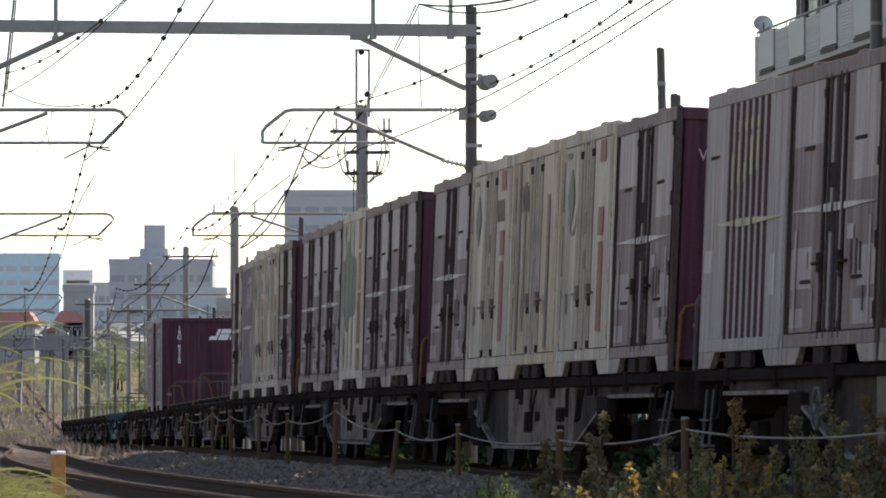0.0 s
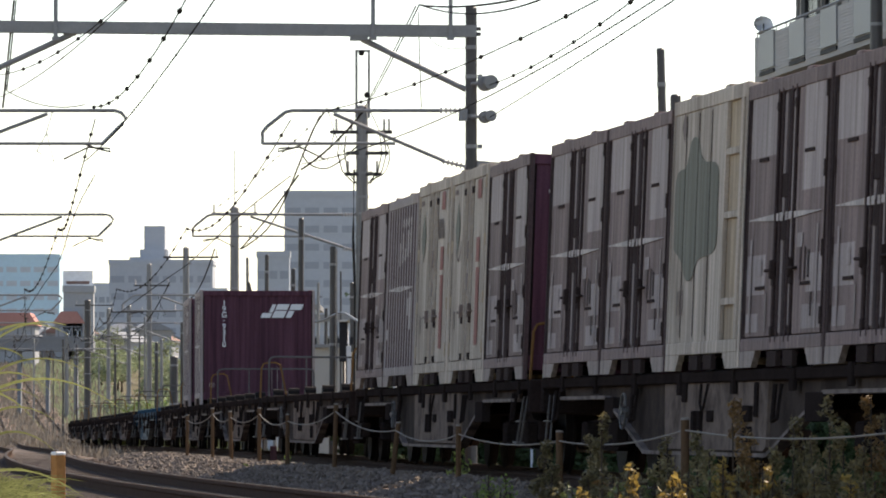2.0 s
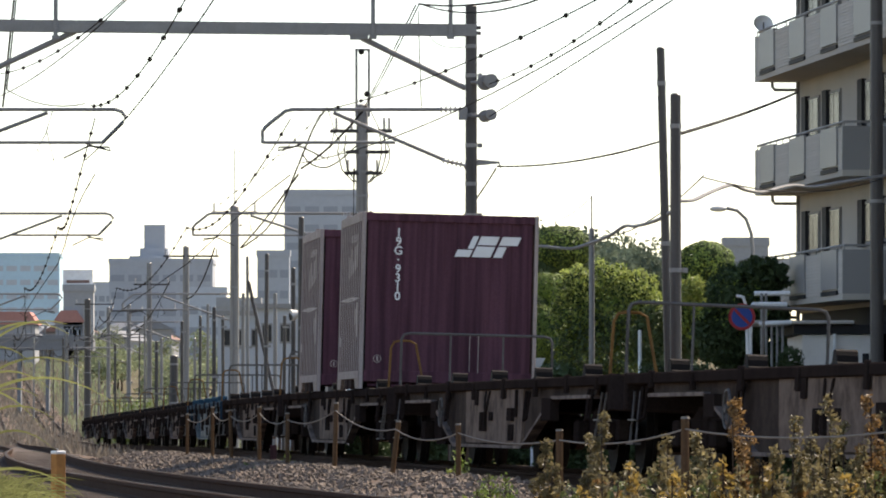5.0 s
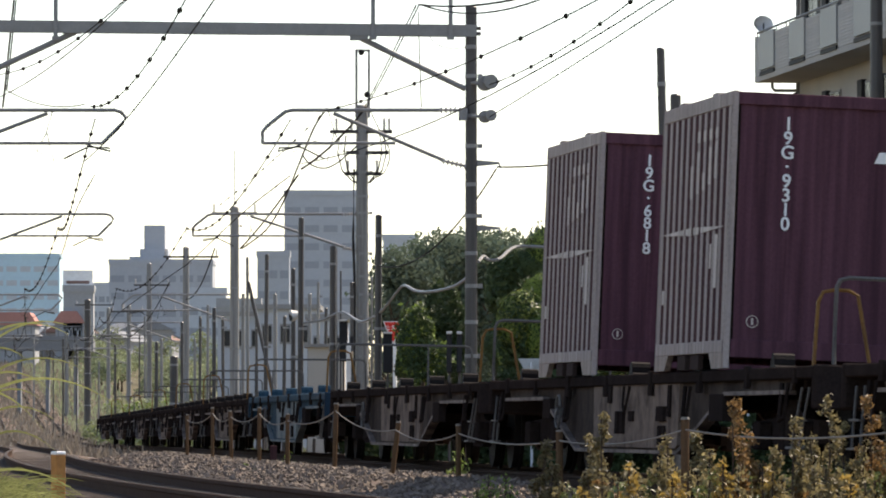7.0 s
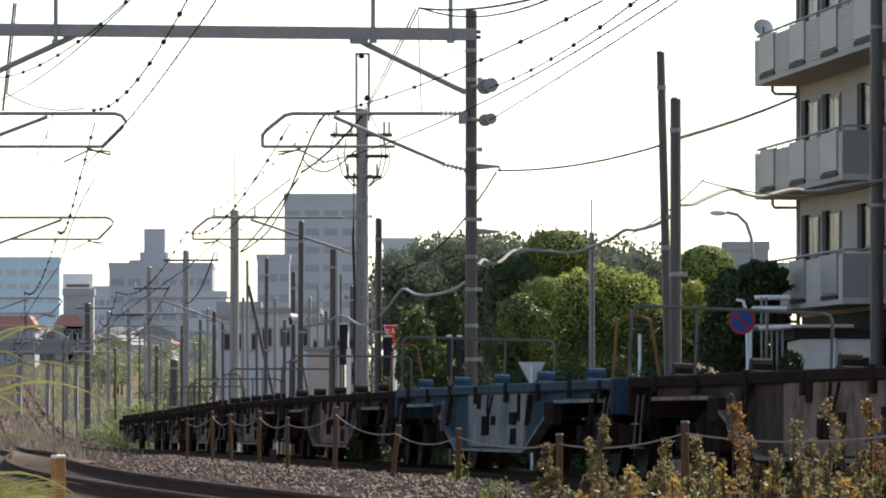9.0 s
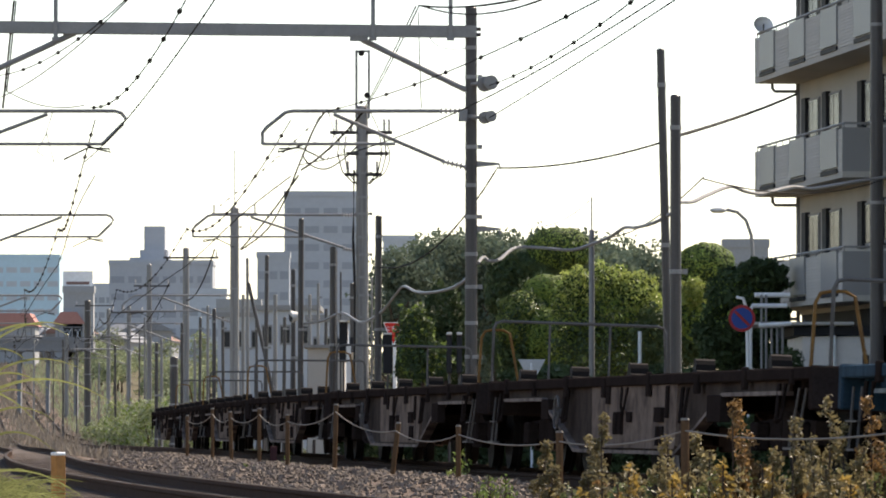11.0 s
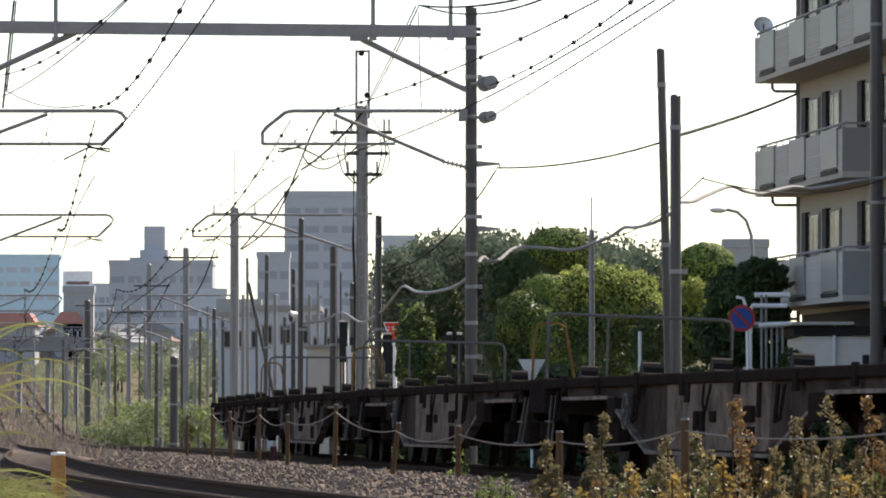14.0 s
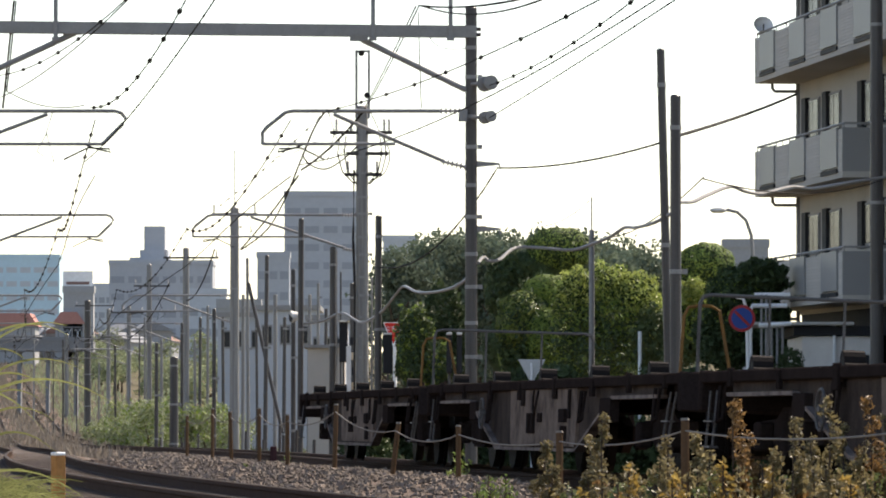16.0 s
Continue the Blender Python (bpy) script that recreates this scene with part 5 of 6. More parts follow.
        bl = [(rng.uniform(-1.6, 1.6), zt * rng.uniform(0.62, 0.9), rng.uniform(1.0, 1.9), rng.uniform(0.8, 1.5), rng.uniform(-1, 1)) for _ in range(8)] + [(0, zt - 1.0, 1.2, 1.0, 0), (0.3, zt * 0.45, 2.2, zt * 0.3, 0)]
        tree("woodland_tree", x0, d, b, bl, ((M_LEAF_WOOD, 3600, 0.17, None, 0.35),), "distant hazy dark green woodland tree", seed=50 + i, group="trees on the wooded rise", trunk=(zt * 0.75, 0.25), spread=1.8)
    # scrub along the line, far and middle distance
    for i in range(30):
        bx = rng.uniform(150, 470)
        d = rng.uniform(235, 420)
        s = 10850 / d
        x0, b = (bx - 784) / s, line_z(d) - 0.62
        h = rng.uniform(1.2, 3.2)
        bl = [(rng.uniform(-0.8, 0.8), h * rng.uniform(0.3, 0.8), rng.uniform(0.5, 0.9), rng.uniform(0.4, 0.8), rng.uniform(-0.5, 0.5)) for _ in range(5)]
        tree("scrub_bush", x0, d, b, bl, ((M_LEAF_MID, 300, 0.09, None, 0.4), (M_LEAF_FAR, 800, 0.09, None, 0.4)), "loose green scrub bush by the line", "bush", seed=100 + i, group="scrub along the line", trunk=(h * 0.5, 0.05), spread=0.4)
    # trees of the town slope
    for i in range(46):
        bx, d = rng.uniform(60, 520), rng.uniform(470, 860)
        s = 10850 / d
        x0, b = (bx - 784) / s, line_z(d) - 0.62
        if abs(x0 - line_x(d)) < 9:
            continue
        h = rng.uniform(3.0, 6.5)
        bl = [(rng.uniform(-1.6, 1.6), h * rng.uniform(0.35, 0.85), rng.uniform(1.0, 1.7), rng.uniform(0.8, 1.4), rng.uniform(-1, 1)) for _ in range(6)]
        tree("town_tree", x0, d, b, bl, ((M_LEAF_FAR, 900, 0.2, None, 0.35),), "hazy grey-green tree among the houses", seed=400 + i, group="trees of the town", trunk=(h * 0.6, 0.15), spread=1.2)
    # dark hedge behind the far rail
    for i in range(14):
        bx = 640 + i * 68
        d = 137 + 4 * math.sin(i * 2.0)
        s = 10850 / d
        x0 = (bx - 784) / s
        h = (2.35 if 870 < bx < 1290 else 1.7) + 0.25 * math.sin(i * 1.7)
        bl = [(rng.uniform(-0.3, 0.3), h * z, 0.66, 0.46, 0.0) for z in (0.2, 0.5, 0.8)]
        tree("hedge_shrub", x0, d, -0.62, bl, ((M_LEAF_DARK, 2600, 0.055, None, 0.8), (M_LEAF_DARK, 900, 0.12, None, 0.4)), "dense dark hedge shrub beyond the track", "bush", seed=200 + i, group="hedge beyond the track", trunk=(0.8, 0.05), spread=0.3)

    for i in range(13):
        x0 = 2.2 + i * 0.62
        bl = [(rng.uniform(-0.15, 0.15), z, 0.45, 0.36, 0.0) for z in (0.2, 0.65, 1.0)]
        tree("hedge_shrub", x0, 126.3 + 0.4 * math.sin(i * 2.3), -0.62, bl, ((M_LEAF_DARK, 1500, 0.05, None, 0.7), (M_LEAF_DARK, 500, 0.11, None, 0.3)), "low dark hedge shrub close to the track", "bush", seed=260 + i, group="hedge beyond the track", trunk=(0.6, 0.04), spread=0.2)


clipped_trees()


# ---- buildings ----
def apartment_block():
    far, near = Vector((7.74, 152.0)), Vector((11.2, 120.0))
    along = (near - far).normalized()
    m = Matrix.Translation((far.x, far.y, -0.62)) @ Matrix.Rotation(math.atan2(along.y, along.x), 4, "Z")   # +X towards the near end, +Y away from the tracks
    L, H, S = (near - far).length, 12.5, 2.82
    house = thing("apartment_block", m, "pale grey apartment block with tiled balconies and drainpipes", "apartment building")
    z1 = 6.16 + 0.62                    # underside of the middle balcony
    floors = [z1 - S, z1, z1 + S, z1 + 2 * S]
    bm = BM()
    wall_lo = z1 - S
    box(bm, 0.0, L, 1.12, 9.0, wall_lo - 0.1, H + 2)
    part("wall", bm, M_WALL, house)
    bm = BM()
    box(bm, -0.3, L, 0.9, 9.3, H + 2, H + 2.3)
    part("roof", bm, M_WALL, house)
    bm = BM()
    box(bm, 0.05, L, 1.16, 8.5, -0.2, wall_lo - 0.1)
    part("ground_floor_wall", bm, M_DARK, house, "recessed dark ground floor")
    tile = None
    for fi, z in enumerate(floors):
        ln = 12.6 if fi < 2 else 19.0
        b = part("balcony", box(BM(), 0, ln, 0.0, 1.12, z, z + 0.14), M_WALL, house, "concrete balcony slab")
        part("parapet", box(BM(), 0.02, ln - 0.02, 0.03, 0.12, z + 0.14, z + 1.12), M_WALL, b)
        part("end_parapet", box(BM(), -0.0, 0.09, 0.0, 1.12, z + 0.14, z + 1.14), M_WALL, b)
        part("end_parapet", box(BM(), ln - 0.09, ln, 0.0, 1.12, z + 0.14, z + 1.14), M_PANEL, b, "smooth grey end panel")
        bm = BM()
        pipe(bm, [(0.05, 1.1, z + 1.24), (0.05, 0.06, z + 1.24), (ln - 0.05, 0.06, z + 1.24), (ln - 0.05, 1.1, z + 1.24)], 0.03, 6)
        for k in range(14):
            xx = 0.1 + k * (ln - 0.2) / 13
            rod(bm, (xx, 0.06, z + 1.1), (xx, 0.06, z + 1.24), 0.014, 5)
        part("handrail", bm, M_STEEL, b, "steel top rail")
        x, k = 0.9, 0
        edges = [0.1]
        while x < ln - 2:
            w = 2.15
            part("grey_panel", box(BM(), x, x + w, -0.03, 0.03, z + 0.26, z + 1.16), M_PANEL, b, "smooth blue-grey balcony panel")
            part("drain_slot", box(BM(), x, x + w, -0.034, 0.03, z + 0.12, z + 0.22), M_DARK, b)
            edges += [x, x + w]
            x += 4.45
        edges.append(ln - 0.1)
        # thin courses of pale tile between the panels
        for a, c in zip(edges[0::2], edges[1::2]):
            if c - a < 0.3:
                continue
            for r in range(13):
                if tile is None:
                    bm = BM()
                    box(bm, 0, 1, -0.012, 0.012, 0, 0.062)
                    tile = bpy.data.meshes.new("tile_course")
                    bm.to_mesh(tile)
                    bm.free()
                    tile.materials.append(M_BRICK)
                share("tile_course", tile, b, Matrix.Translation((a + 0.02, 0.02, z + 0.16 + r * 0.074)) @ Matrix.Diagonal((c - a - 0.04, 1, 1, 1)))
        # drain bend under the slab
        part("drainpipe", pipe(BM(), [(0.25, 0.4, z), (0.25, 0.4, z - 0.12), (0.3, 0.45, z - 0.2), (0.3, 0.95, z - 0.2), (0.3, 1.04, z - 0.2)], 0.045, 6), M_STEEL, b)
        for x in (1.6, 4.6, 9.5, 12.0, 15.5):
            w = part("window", box(BM(), x, x + 1.5, 1.07, 1.125, z + 0.75 + S * 0 + 0.6, z + 2.35), M_STEEL, house)
            part("pane", box(BM(), x + 0.06, x + 0.72, 1.055, 1.10, z + 1.41, z + 2.29), M_GLASS, w)
            part("pane", box(BM(), x + 0.78, x + 1.44, 1.055, 1.10, z + 1.41, z + 2.29), M_GLASS, w)
            part("shutter", box(BM(), x - 0.65, x - 0.05, 1.0, 1.12, z + 1.3, z + 2.4), M_DARK, w, "dark shutter box")
    part("downpipe", pipe(BM(), [(0.3, 1.03, H + 2), (0.3, 1.03, 0.0)], 0.05, 8), M_STEEL, house, "grey downpipe at the corner")
    dish = thing("satellite_dish", m @ Matrix.Translation((0.4, 0.15, floors[2] + 1.24)), "grey satellite dish on a balcony rail", "satellite dish")
    bm = BM()
    bmesh.ops.create_uvsphere(bm, u_segments=20, v_segments=10, radius=0.5)
    bmesh.ops.delete(bm, geom=[v for v in bm.verts if v.co.z > -0.27], context="VERTS")
    bmesh.ops.translate(bm, verts=bm.verts[:], vec=(0, 0, 0.34))
    bmesh.ops.rotate(bm, verts=bm.verts[:], cent=(0, 0, 0), matrix=Matrix.Rotation(radians(62), 3, "Y"))
    bmesh.ops.translate(bm, verts=bm.verts[:], vec=(0, 0, 0.32))
    bmesh.ops.scale(bm, verts=bm.verts[:], vec=(0.6, 0.6, 0.6))
    part("reflector", bm, M_WHITE, dish)
    part("bracket", rod(BM(), (0, 0, -0.1), (0.05, 0, 0.22), 0.02, 6), M_DARKSTEEL, dish)
    ent = thing("entrance_annex", Matrix.Translation((8.09, 138.0, 0.60)), "pale single-storey annex under a flat canopy", "annex")
    ent.location.z = -0.62
    s = 138 / 10850
    h = 0.62 + 0.6 + (745 - 594) * s
    part("wall", box(BM(), 0, 1.75, 0, 6, -0.1, h), M_ANNEX, ent, "pale rendered wall")
    part("fascia", box(BM(), -0.2, 1.9, -0.1, 6, h + 0.02, h + 0.22), M_DARK, ent, "dark maroon fascia")
    part("canopy", box(BM(), -1.1, 1.15, -0.3, 4, h + 0.24, h + 0.32, 0.02), M_WALL, ent, "thin pale canopy")
    part("downpipe", rod(BM(), (0.72, -0.06, 0), (0.72, -0.06, h + 0.3), 0.04, 8), M_WHITE, ent)
    part("vent", box(BM(), 1.35, 1.5, -0.04, 0.0, h - 0.85, h - 0.42), M_DARK, ent)
    pf = thing("railing", Matrix.Translation((6.72, 134, -0.62)), "thick white pipe frame beside the annex", "pipe frame")
    k = 134 / 10850
    zz = [1.22 + (745 - v) * k for v in (540, 520, 575)]
    part("pipe", pipe(BM(), [(0, 0, -0.1), (0, 0, zz[0] - 0.1), (0.05, 0, zz[0]), (0.8, 0, zz[0])], 0.05, 8), M_WHITE, pf)
    part("pipe", pipe(BM(), [(0.12, 0.6, zz[1]), (0.9, 0.6, zz[1])], 0.055, 8), M_WHITE, pf)
    part("pipe", pipe(BM(), [(0.18, 0, zz[2]), (0.9, 0, zz[2] + 0.04)], 0.05, 8), M_WHITE, pf)
    for x in (0.26, 0.36, 0.48, 0.6, 0.72):
        part("upright", rod(BM(), (x, 0.3, -0.1), (x, 0.3, zz[2] if x > 0.4 else zz[1]), 0.03, 6), M_PANEL, pf)


apartment_block()


def tower(x0, x1, top, d, material, label, bands=8, steps=(), name="office_tower", win=None, depth=None):
    """Distant block: body, window bands, roof boxes. x0, x1: bearings; steps: roof boxes as (x0, x1, top)."""
    s = d / 10850
    X0, X1, Z = (x0 - 784) * s, (x1 - 784) * s, 0.6 + (745 - top) * s
    w = X1 - X0
    t = thing(name, Matrix.Translation((X0, d, 0)), label, "building", "distant buildings")
    dp = depth or w * 0.8
    part("wall", box(BM(), 0, w, 0, dp, -20, Z), material, t)
    part("parapet", box(BM(), -0.15, w + 0.15, -0.15, dp + 0.15, Z, Z + 1.0), material, t)
    for j, (a, b, tp) in enumerate(steps):
        part("roof_house", box(BM(), (a - x0) * s, (b - x0) * s, dp * (0.1 + 0.06 * j), dp * (0.8 - 0.06 * j), Z, 0.6 + (745 - tp) * s), material, t)
    for i in range(bands):
        z = Z - 2.2 - i * 3.4
        n = max(3, int(w / 3.2))
        for k in range(n):
            xa = w * (k + 0.12) / n
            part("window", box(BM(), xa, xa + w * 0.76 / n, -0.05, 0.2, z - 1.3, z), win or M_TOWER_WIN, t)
    return t


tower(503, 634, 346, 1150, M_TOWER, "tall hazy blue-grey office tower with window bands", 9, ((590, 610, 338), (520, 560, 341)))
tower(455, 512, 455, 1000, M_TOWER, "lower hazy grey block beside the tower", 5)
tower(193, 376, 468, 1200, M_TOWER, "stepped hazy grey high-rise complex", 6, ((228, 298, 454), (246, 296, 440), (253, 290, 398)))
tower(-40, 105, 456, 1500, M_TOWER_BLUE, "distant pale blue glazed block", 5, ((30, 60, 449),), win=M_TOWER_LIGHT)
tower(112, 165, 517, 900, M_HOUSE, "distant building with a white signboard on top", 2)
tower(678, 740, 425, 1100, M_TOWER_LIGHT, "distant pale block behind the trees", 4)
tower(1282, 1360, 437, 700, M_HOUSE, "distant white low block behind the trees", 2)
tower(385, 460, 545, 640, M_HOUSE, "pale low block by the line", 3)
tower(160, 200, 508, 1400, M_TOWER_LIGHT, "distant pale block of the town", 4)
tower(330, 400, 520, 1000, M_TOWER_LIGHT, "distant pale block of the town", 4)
sign = thing("signboard", Matrix.Translation((-53.77, 903.0, 19.57)), "white rooftop signboard with a blurred red line", "signboard")
part("board", box(BM(), -2.2, 2.2, -0.3, 0.2, 0.0, 3.2), M_WHITE, sign)
part("lettering_bar", box(BM(), -1.7, 1.7, -0.34, -0.3, 1.2, 1.65), M_ROOF_RED, sign, "illegible red lettering")


def houses():
    rng = random.Random(11)
    for i in range(42):
        bx = rng.uniform(-20, 480)
        d = rng.uniform(880, 1400)
        s = d / 10850
        w, dp, h = rng.uniform(4.5, 7.5), rng.uniform(6, 9), rng.uniform(3.0, 4.6)
        X = (bx - 784) * s
        if bx < 120 and d < 900:
            X += 9
        base = line_z(d) - 0.8
        hs = thing("house", Matrix.Translation((X, d, base)) @ Matrix.Rotation(rng.uniform(-0.5, 0.5), 4, "Z"), "small pale house with a pitched tiled roof", "house", "houses of the town")
        part("wall", box(BM(), -w / 2, w / 2, -dp / 2, dp / 2, -3, h), M_HOUSE, hs)
        bm = BM()
        prism(bm, [(-w / 2 - 0.5, h), (w / 2 + 0.5, h), (0, h + w * 0.28)], "y", -dp / 2 - 0.5, dp / 2 + 0.5)
        part("roof", bm, M_ROOF_RED if i % 7 == 0 else M_ROOF, hs)
        for z in (1.2, h - 1.9):
            for k in (-0.28, 0.05, 0.3):
                wn_ = part("window", box(BM(), w * k - 0.6, w * k + 0.6, -dp / 2 - 0.05, -dp / 2 + 0.1, z, z + 1.2), M_STEEL, hs)
                part("pane", box(BM(), w * k - 0.52, w * k + 0.52, -dp / 2 - 0.08, -dp / 2, z + 0.08, z + 1.12), M_TOWER_WIN, wn_)


houses()
for x0, x1, ye, yr, d in ((-60, 62, 576, 553, 860), (98, 146, 572, 551, 900)):
    k = d / 10850
    hall = thing("hall", Matrix.Translation(((x0 - 784) * k, d, 0)), "long low hall with a faded red roof", "building", "red-roofed halls")
    w, ze, zr = (x1 - x0) * k, 0.6 + (745 - ye) * k, 0.6 + (745 - yr) * k
    part("wall", box(BM(), 0, w, 0, 9, -1, ze), M_HOUSE, hall)
    part("roof", prism(BM(), [(-0.4, ze), (w + 0.4, ze), (w - 0.8, zr), (0.8, zr)], "y", -0.5, 9.5), M_RED_ROOF, hall, "faded red roof")
    for i in range(6):
        part("window", box(BM(), w * (0.06 + 0.16 * i), w * (0.15 + 0.16 * i), -0.05, 0.1, ze - 2.2, ze - 0.8), M_TOWER_WIN, hall)
k = 560 / 10850
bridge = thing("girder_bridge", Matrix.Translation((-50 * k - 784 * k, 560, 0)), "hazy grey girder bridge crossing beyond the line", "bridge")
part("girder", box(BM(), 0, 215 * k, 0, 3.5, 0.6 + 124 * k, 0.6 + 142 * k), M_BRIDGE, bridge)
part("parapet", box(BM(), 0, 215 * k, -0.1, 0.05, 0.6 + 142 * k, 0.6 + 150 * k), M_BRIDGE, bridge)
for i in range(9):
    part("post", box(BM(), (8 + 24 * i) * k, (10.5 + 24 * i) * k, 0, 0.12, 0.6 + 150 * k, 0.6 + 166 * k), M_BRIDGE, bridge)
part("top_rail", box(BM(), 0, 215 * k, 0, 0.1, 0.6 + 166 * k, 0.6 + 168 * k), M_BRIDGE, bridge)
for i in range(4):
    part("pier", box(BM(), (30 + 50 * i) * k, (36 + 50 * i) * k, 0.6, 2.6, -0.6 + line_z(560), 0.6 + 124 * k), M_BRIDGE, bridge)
for x0, x1, top, d in ((385, 470, 560, 330), (452, 560, 548, 300), (548, 612, 566, 270)):
    k = d / 10850
    b = thing("low_building", Matrix.Translation(((x0 - 784) * k, d, line_z(d) - 0.8)), "pale grey flat-roofed low building beyond the crossing", "building", "low buildings beyond the crossing")
    h, w = 0.6 + (745 - top) * k - line_z(d) + 0.8, (x1 - x0) * k
    part("wall", box(BM(), 0, w, 0, 8, -0.3, h), M_TOWER, b)
    part("roof", box(BM(), -0.2, w + 0.2, -0.2, 8.2, h, h + 0.25), M_PANEL, b)
    for i in range(3):
        wd = part("window", box(BM(), w * (0.1 + 0.3 * i), w * (0.28 + 0.3 * i), -0.04, 0.1, h - 1.7, h - 0.7), M_STEEL, b)
        part("pane", box(BM(), w * (0.12 + 0.3 * i), w * (0.26 + 0.3 * i), -0.06, 0.05, h - 1.6, h - 0.8), M_GLASS, wd)
shed = thing("trackside_hut", Matrix.Translation((-4.08, 185, -0.7)), "pale grey hut beside the crossing", "hut")
part("wall", box(BM(), 0, 1.1, 0, 2.5, 0, 2.82 + 0.7), M_WALL, shed)
part("roof", box(BM(), -0.12, 1.22, -0.15, 2.65, 2.82 + 0.7, 2.82 + 0.8), M_STEEL, shed)


# ---- signs, lamps and signals ----
def signs():
    s = thing("stop_sign", Matrix.Translation((-1.54, 190, -0.8)), "red triangular road sign on a white post", "road sign")
    z = 3.68 + 0.8
    w, h = 0.32, 0.72
    part("post", rod(BM(), (0.05, 0.04, 0), (0.05, 0.04, z - 0.05), 0.06, 8), M_WHITE, s)
    part("rim", prism(BM(), [(-w, z), (w, z), (0.02, z - h), (-0.02, z - h)], "y", -0.02, 0.02), M_WHITE, s)
    part("plate", prism(BM(), [(-w + 0.035, z - 0.022), (w - 0.035, z - 0.022), (0, z - h + 0.06)], "y", -0.026, -0.014), M_RED, s)
    glyphs("\u6b62\u307e\u308c", 0.17, M_WHITE, Matrix.Translation((0, -0.03, z - 0.2)) @ Matrix.Rotation(radians(90), 4, "X"), s, "lettering", "white lettering")
    y = thing("yield_sign", Matrix.Translation((1.94, 134, -0.7)), "grey back of a triangular road sign on a white post", "road sign")
    z = 1.96 + 0.7
    part("post", rod(BM(), (0, -0.05, 0), (0, -0.05, z - 0.08), 0.03, 8), M_WHITE, y)
    part("plate", prism(BM(), [(-0.3, z), (0.3, z), (0.03, z - 0.5), (-0.03, z - 0.5)], "y", -0.01, 0.012), M_SIGNBACK, y)
    r = thing("no_parking_sign", Matrix.Translation((6.34, 130, -0.7)), "round blue road sign with a red rim on a white post", "road sign")
    z = 2.79 + 0.7
    part("post", pipe(BM(), [(0.17, 0.05, 0), (0.10, 0.05, z + 0.2), (0.03, 0.05, z + 0.42), (-0.12, 0.05, z + 0.45)], 0.035, 8), M_WHITE, r)
    part("rim", rod(BM(), (0, -0.005, z), (0, 0.02, z), 0.285, 32), M_SIGN_RIM, r)
    part("face", rod(BM(), (0, -0.012, z), (0, 0.0, z), 0.225, 32), M_SIGNBLUE, r)
    bm = BM()
    prism(bm, [(-0.17, z + 0.13), (-0.13, z + 0.17), (0.17, z - 0.13), (0.13, z - 0.17)], "y", -0.018, -0.008)
    part("slash", bm, M_SIGN_RIM, r)
    lamp = thing("street_lamp", Matrix.Translation((8.59, 170, -0.7)), "grey street lamp with a curved arm", "street lamp")
    k = 170 / 10850
    zt = 6.48 + 0.7
    part("pole", pipe(BM(), [(0, 0, 0), (0, 0, zt - 1.2), (-0.04, 0, zt - 0.7), (-0.18, 0, zt - 0.3), (-0.42, 0, zt - 0.07), (-0.72, 0, zt)], 0.05, 8), M_STEEL, lamp)
    bm = BM()
    bmesh.ops.create_uvsphere(bm, u_segments=14, v_segments=8, radius=1, matrix=Matrix.Translation((-0.95, 0, zt - 0.02)) @ Matrix.Diagonal((0.25, 0.12, 0.085, 1)))
    part("lamp_head", bm, M_SIGNBACK, lamp)
    hx = thing("loudspeaker", Matrix.Translation((-4.08, 166.7, 3.45)), "pale horn loudspeaker on a crossing post", "loudspeaker")
    bm = BM()
    rod(bm, (0.18, 0.08, 0.04), (-0.06, 0.0, 0.0), 0.09, 16, 0.17)
    part("horn", bm, M_SIGNBACK, hx)
    part("mouth", rod(BM(), (-0.06, 0.0, 0.0), (-0.065, -0.002, 0), 0.15, 16), M_DARK, hx, "dark horn mouth")
    for x, yt, yb, d in ((608, 568, 640, 160), (686, 590, 660, 148), (795, 590, 660, 112), (813, 590, 660, 112)):
        q = thing("crossing_signal", Matrix.Translation(((x - 784) * d / 10850, d, -0.62)), "dark hooded signal box on a thin post", "signal", "crossing signals")
        w = 0.11 if d > 140 else 0.05
        z0, z1 = 1.22 + (745 - yb) * d / 10850, 1.22 + (745 - yt) * d / 10850
        part("post", rod(BM(), (0, 0.1, 0), (0, 0.1, z0 + 0.1), 0.03, 6), M_DARKPOLE, q)
        part("housing", box(BM(), -w, w, -0.07, 0.07, z0, z1, 0.02), M_DARK, q)
        part("hood", box(BM(), -w, w, -0.16, 0.0, z1 - 0.02, z1 + 0.03, 0.01), M_SIGNBACK, q)
    wp = thing("marker_post", Matrix.Translation((4.43, 138, -0.65)), "thin white marker post beyond the track", "post")
    part("shaft", rod(BM(), (0, 0, 0), (0, 0, 2.63 + 0.65), 0.04, 8), M_WHITE, wp)
    wb = thing("marker_board", Matrix.Translation((-2.43, 158, -0.62)), "tall narrow white marker board", "sign")
    part("board", box(BM(), -0.06, 0.06, -0.02, 0.02, 0.0, 2.54 + 0.62), M_WHITE, wb)


signs()


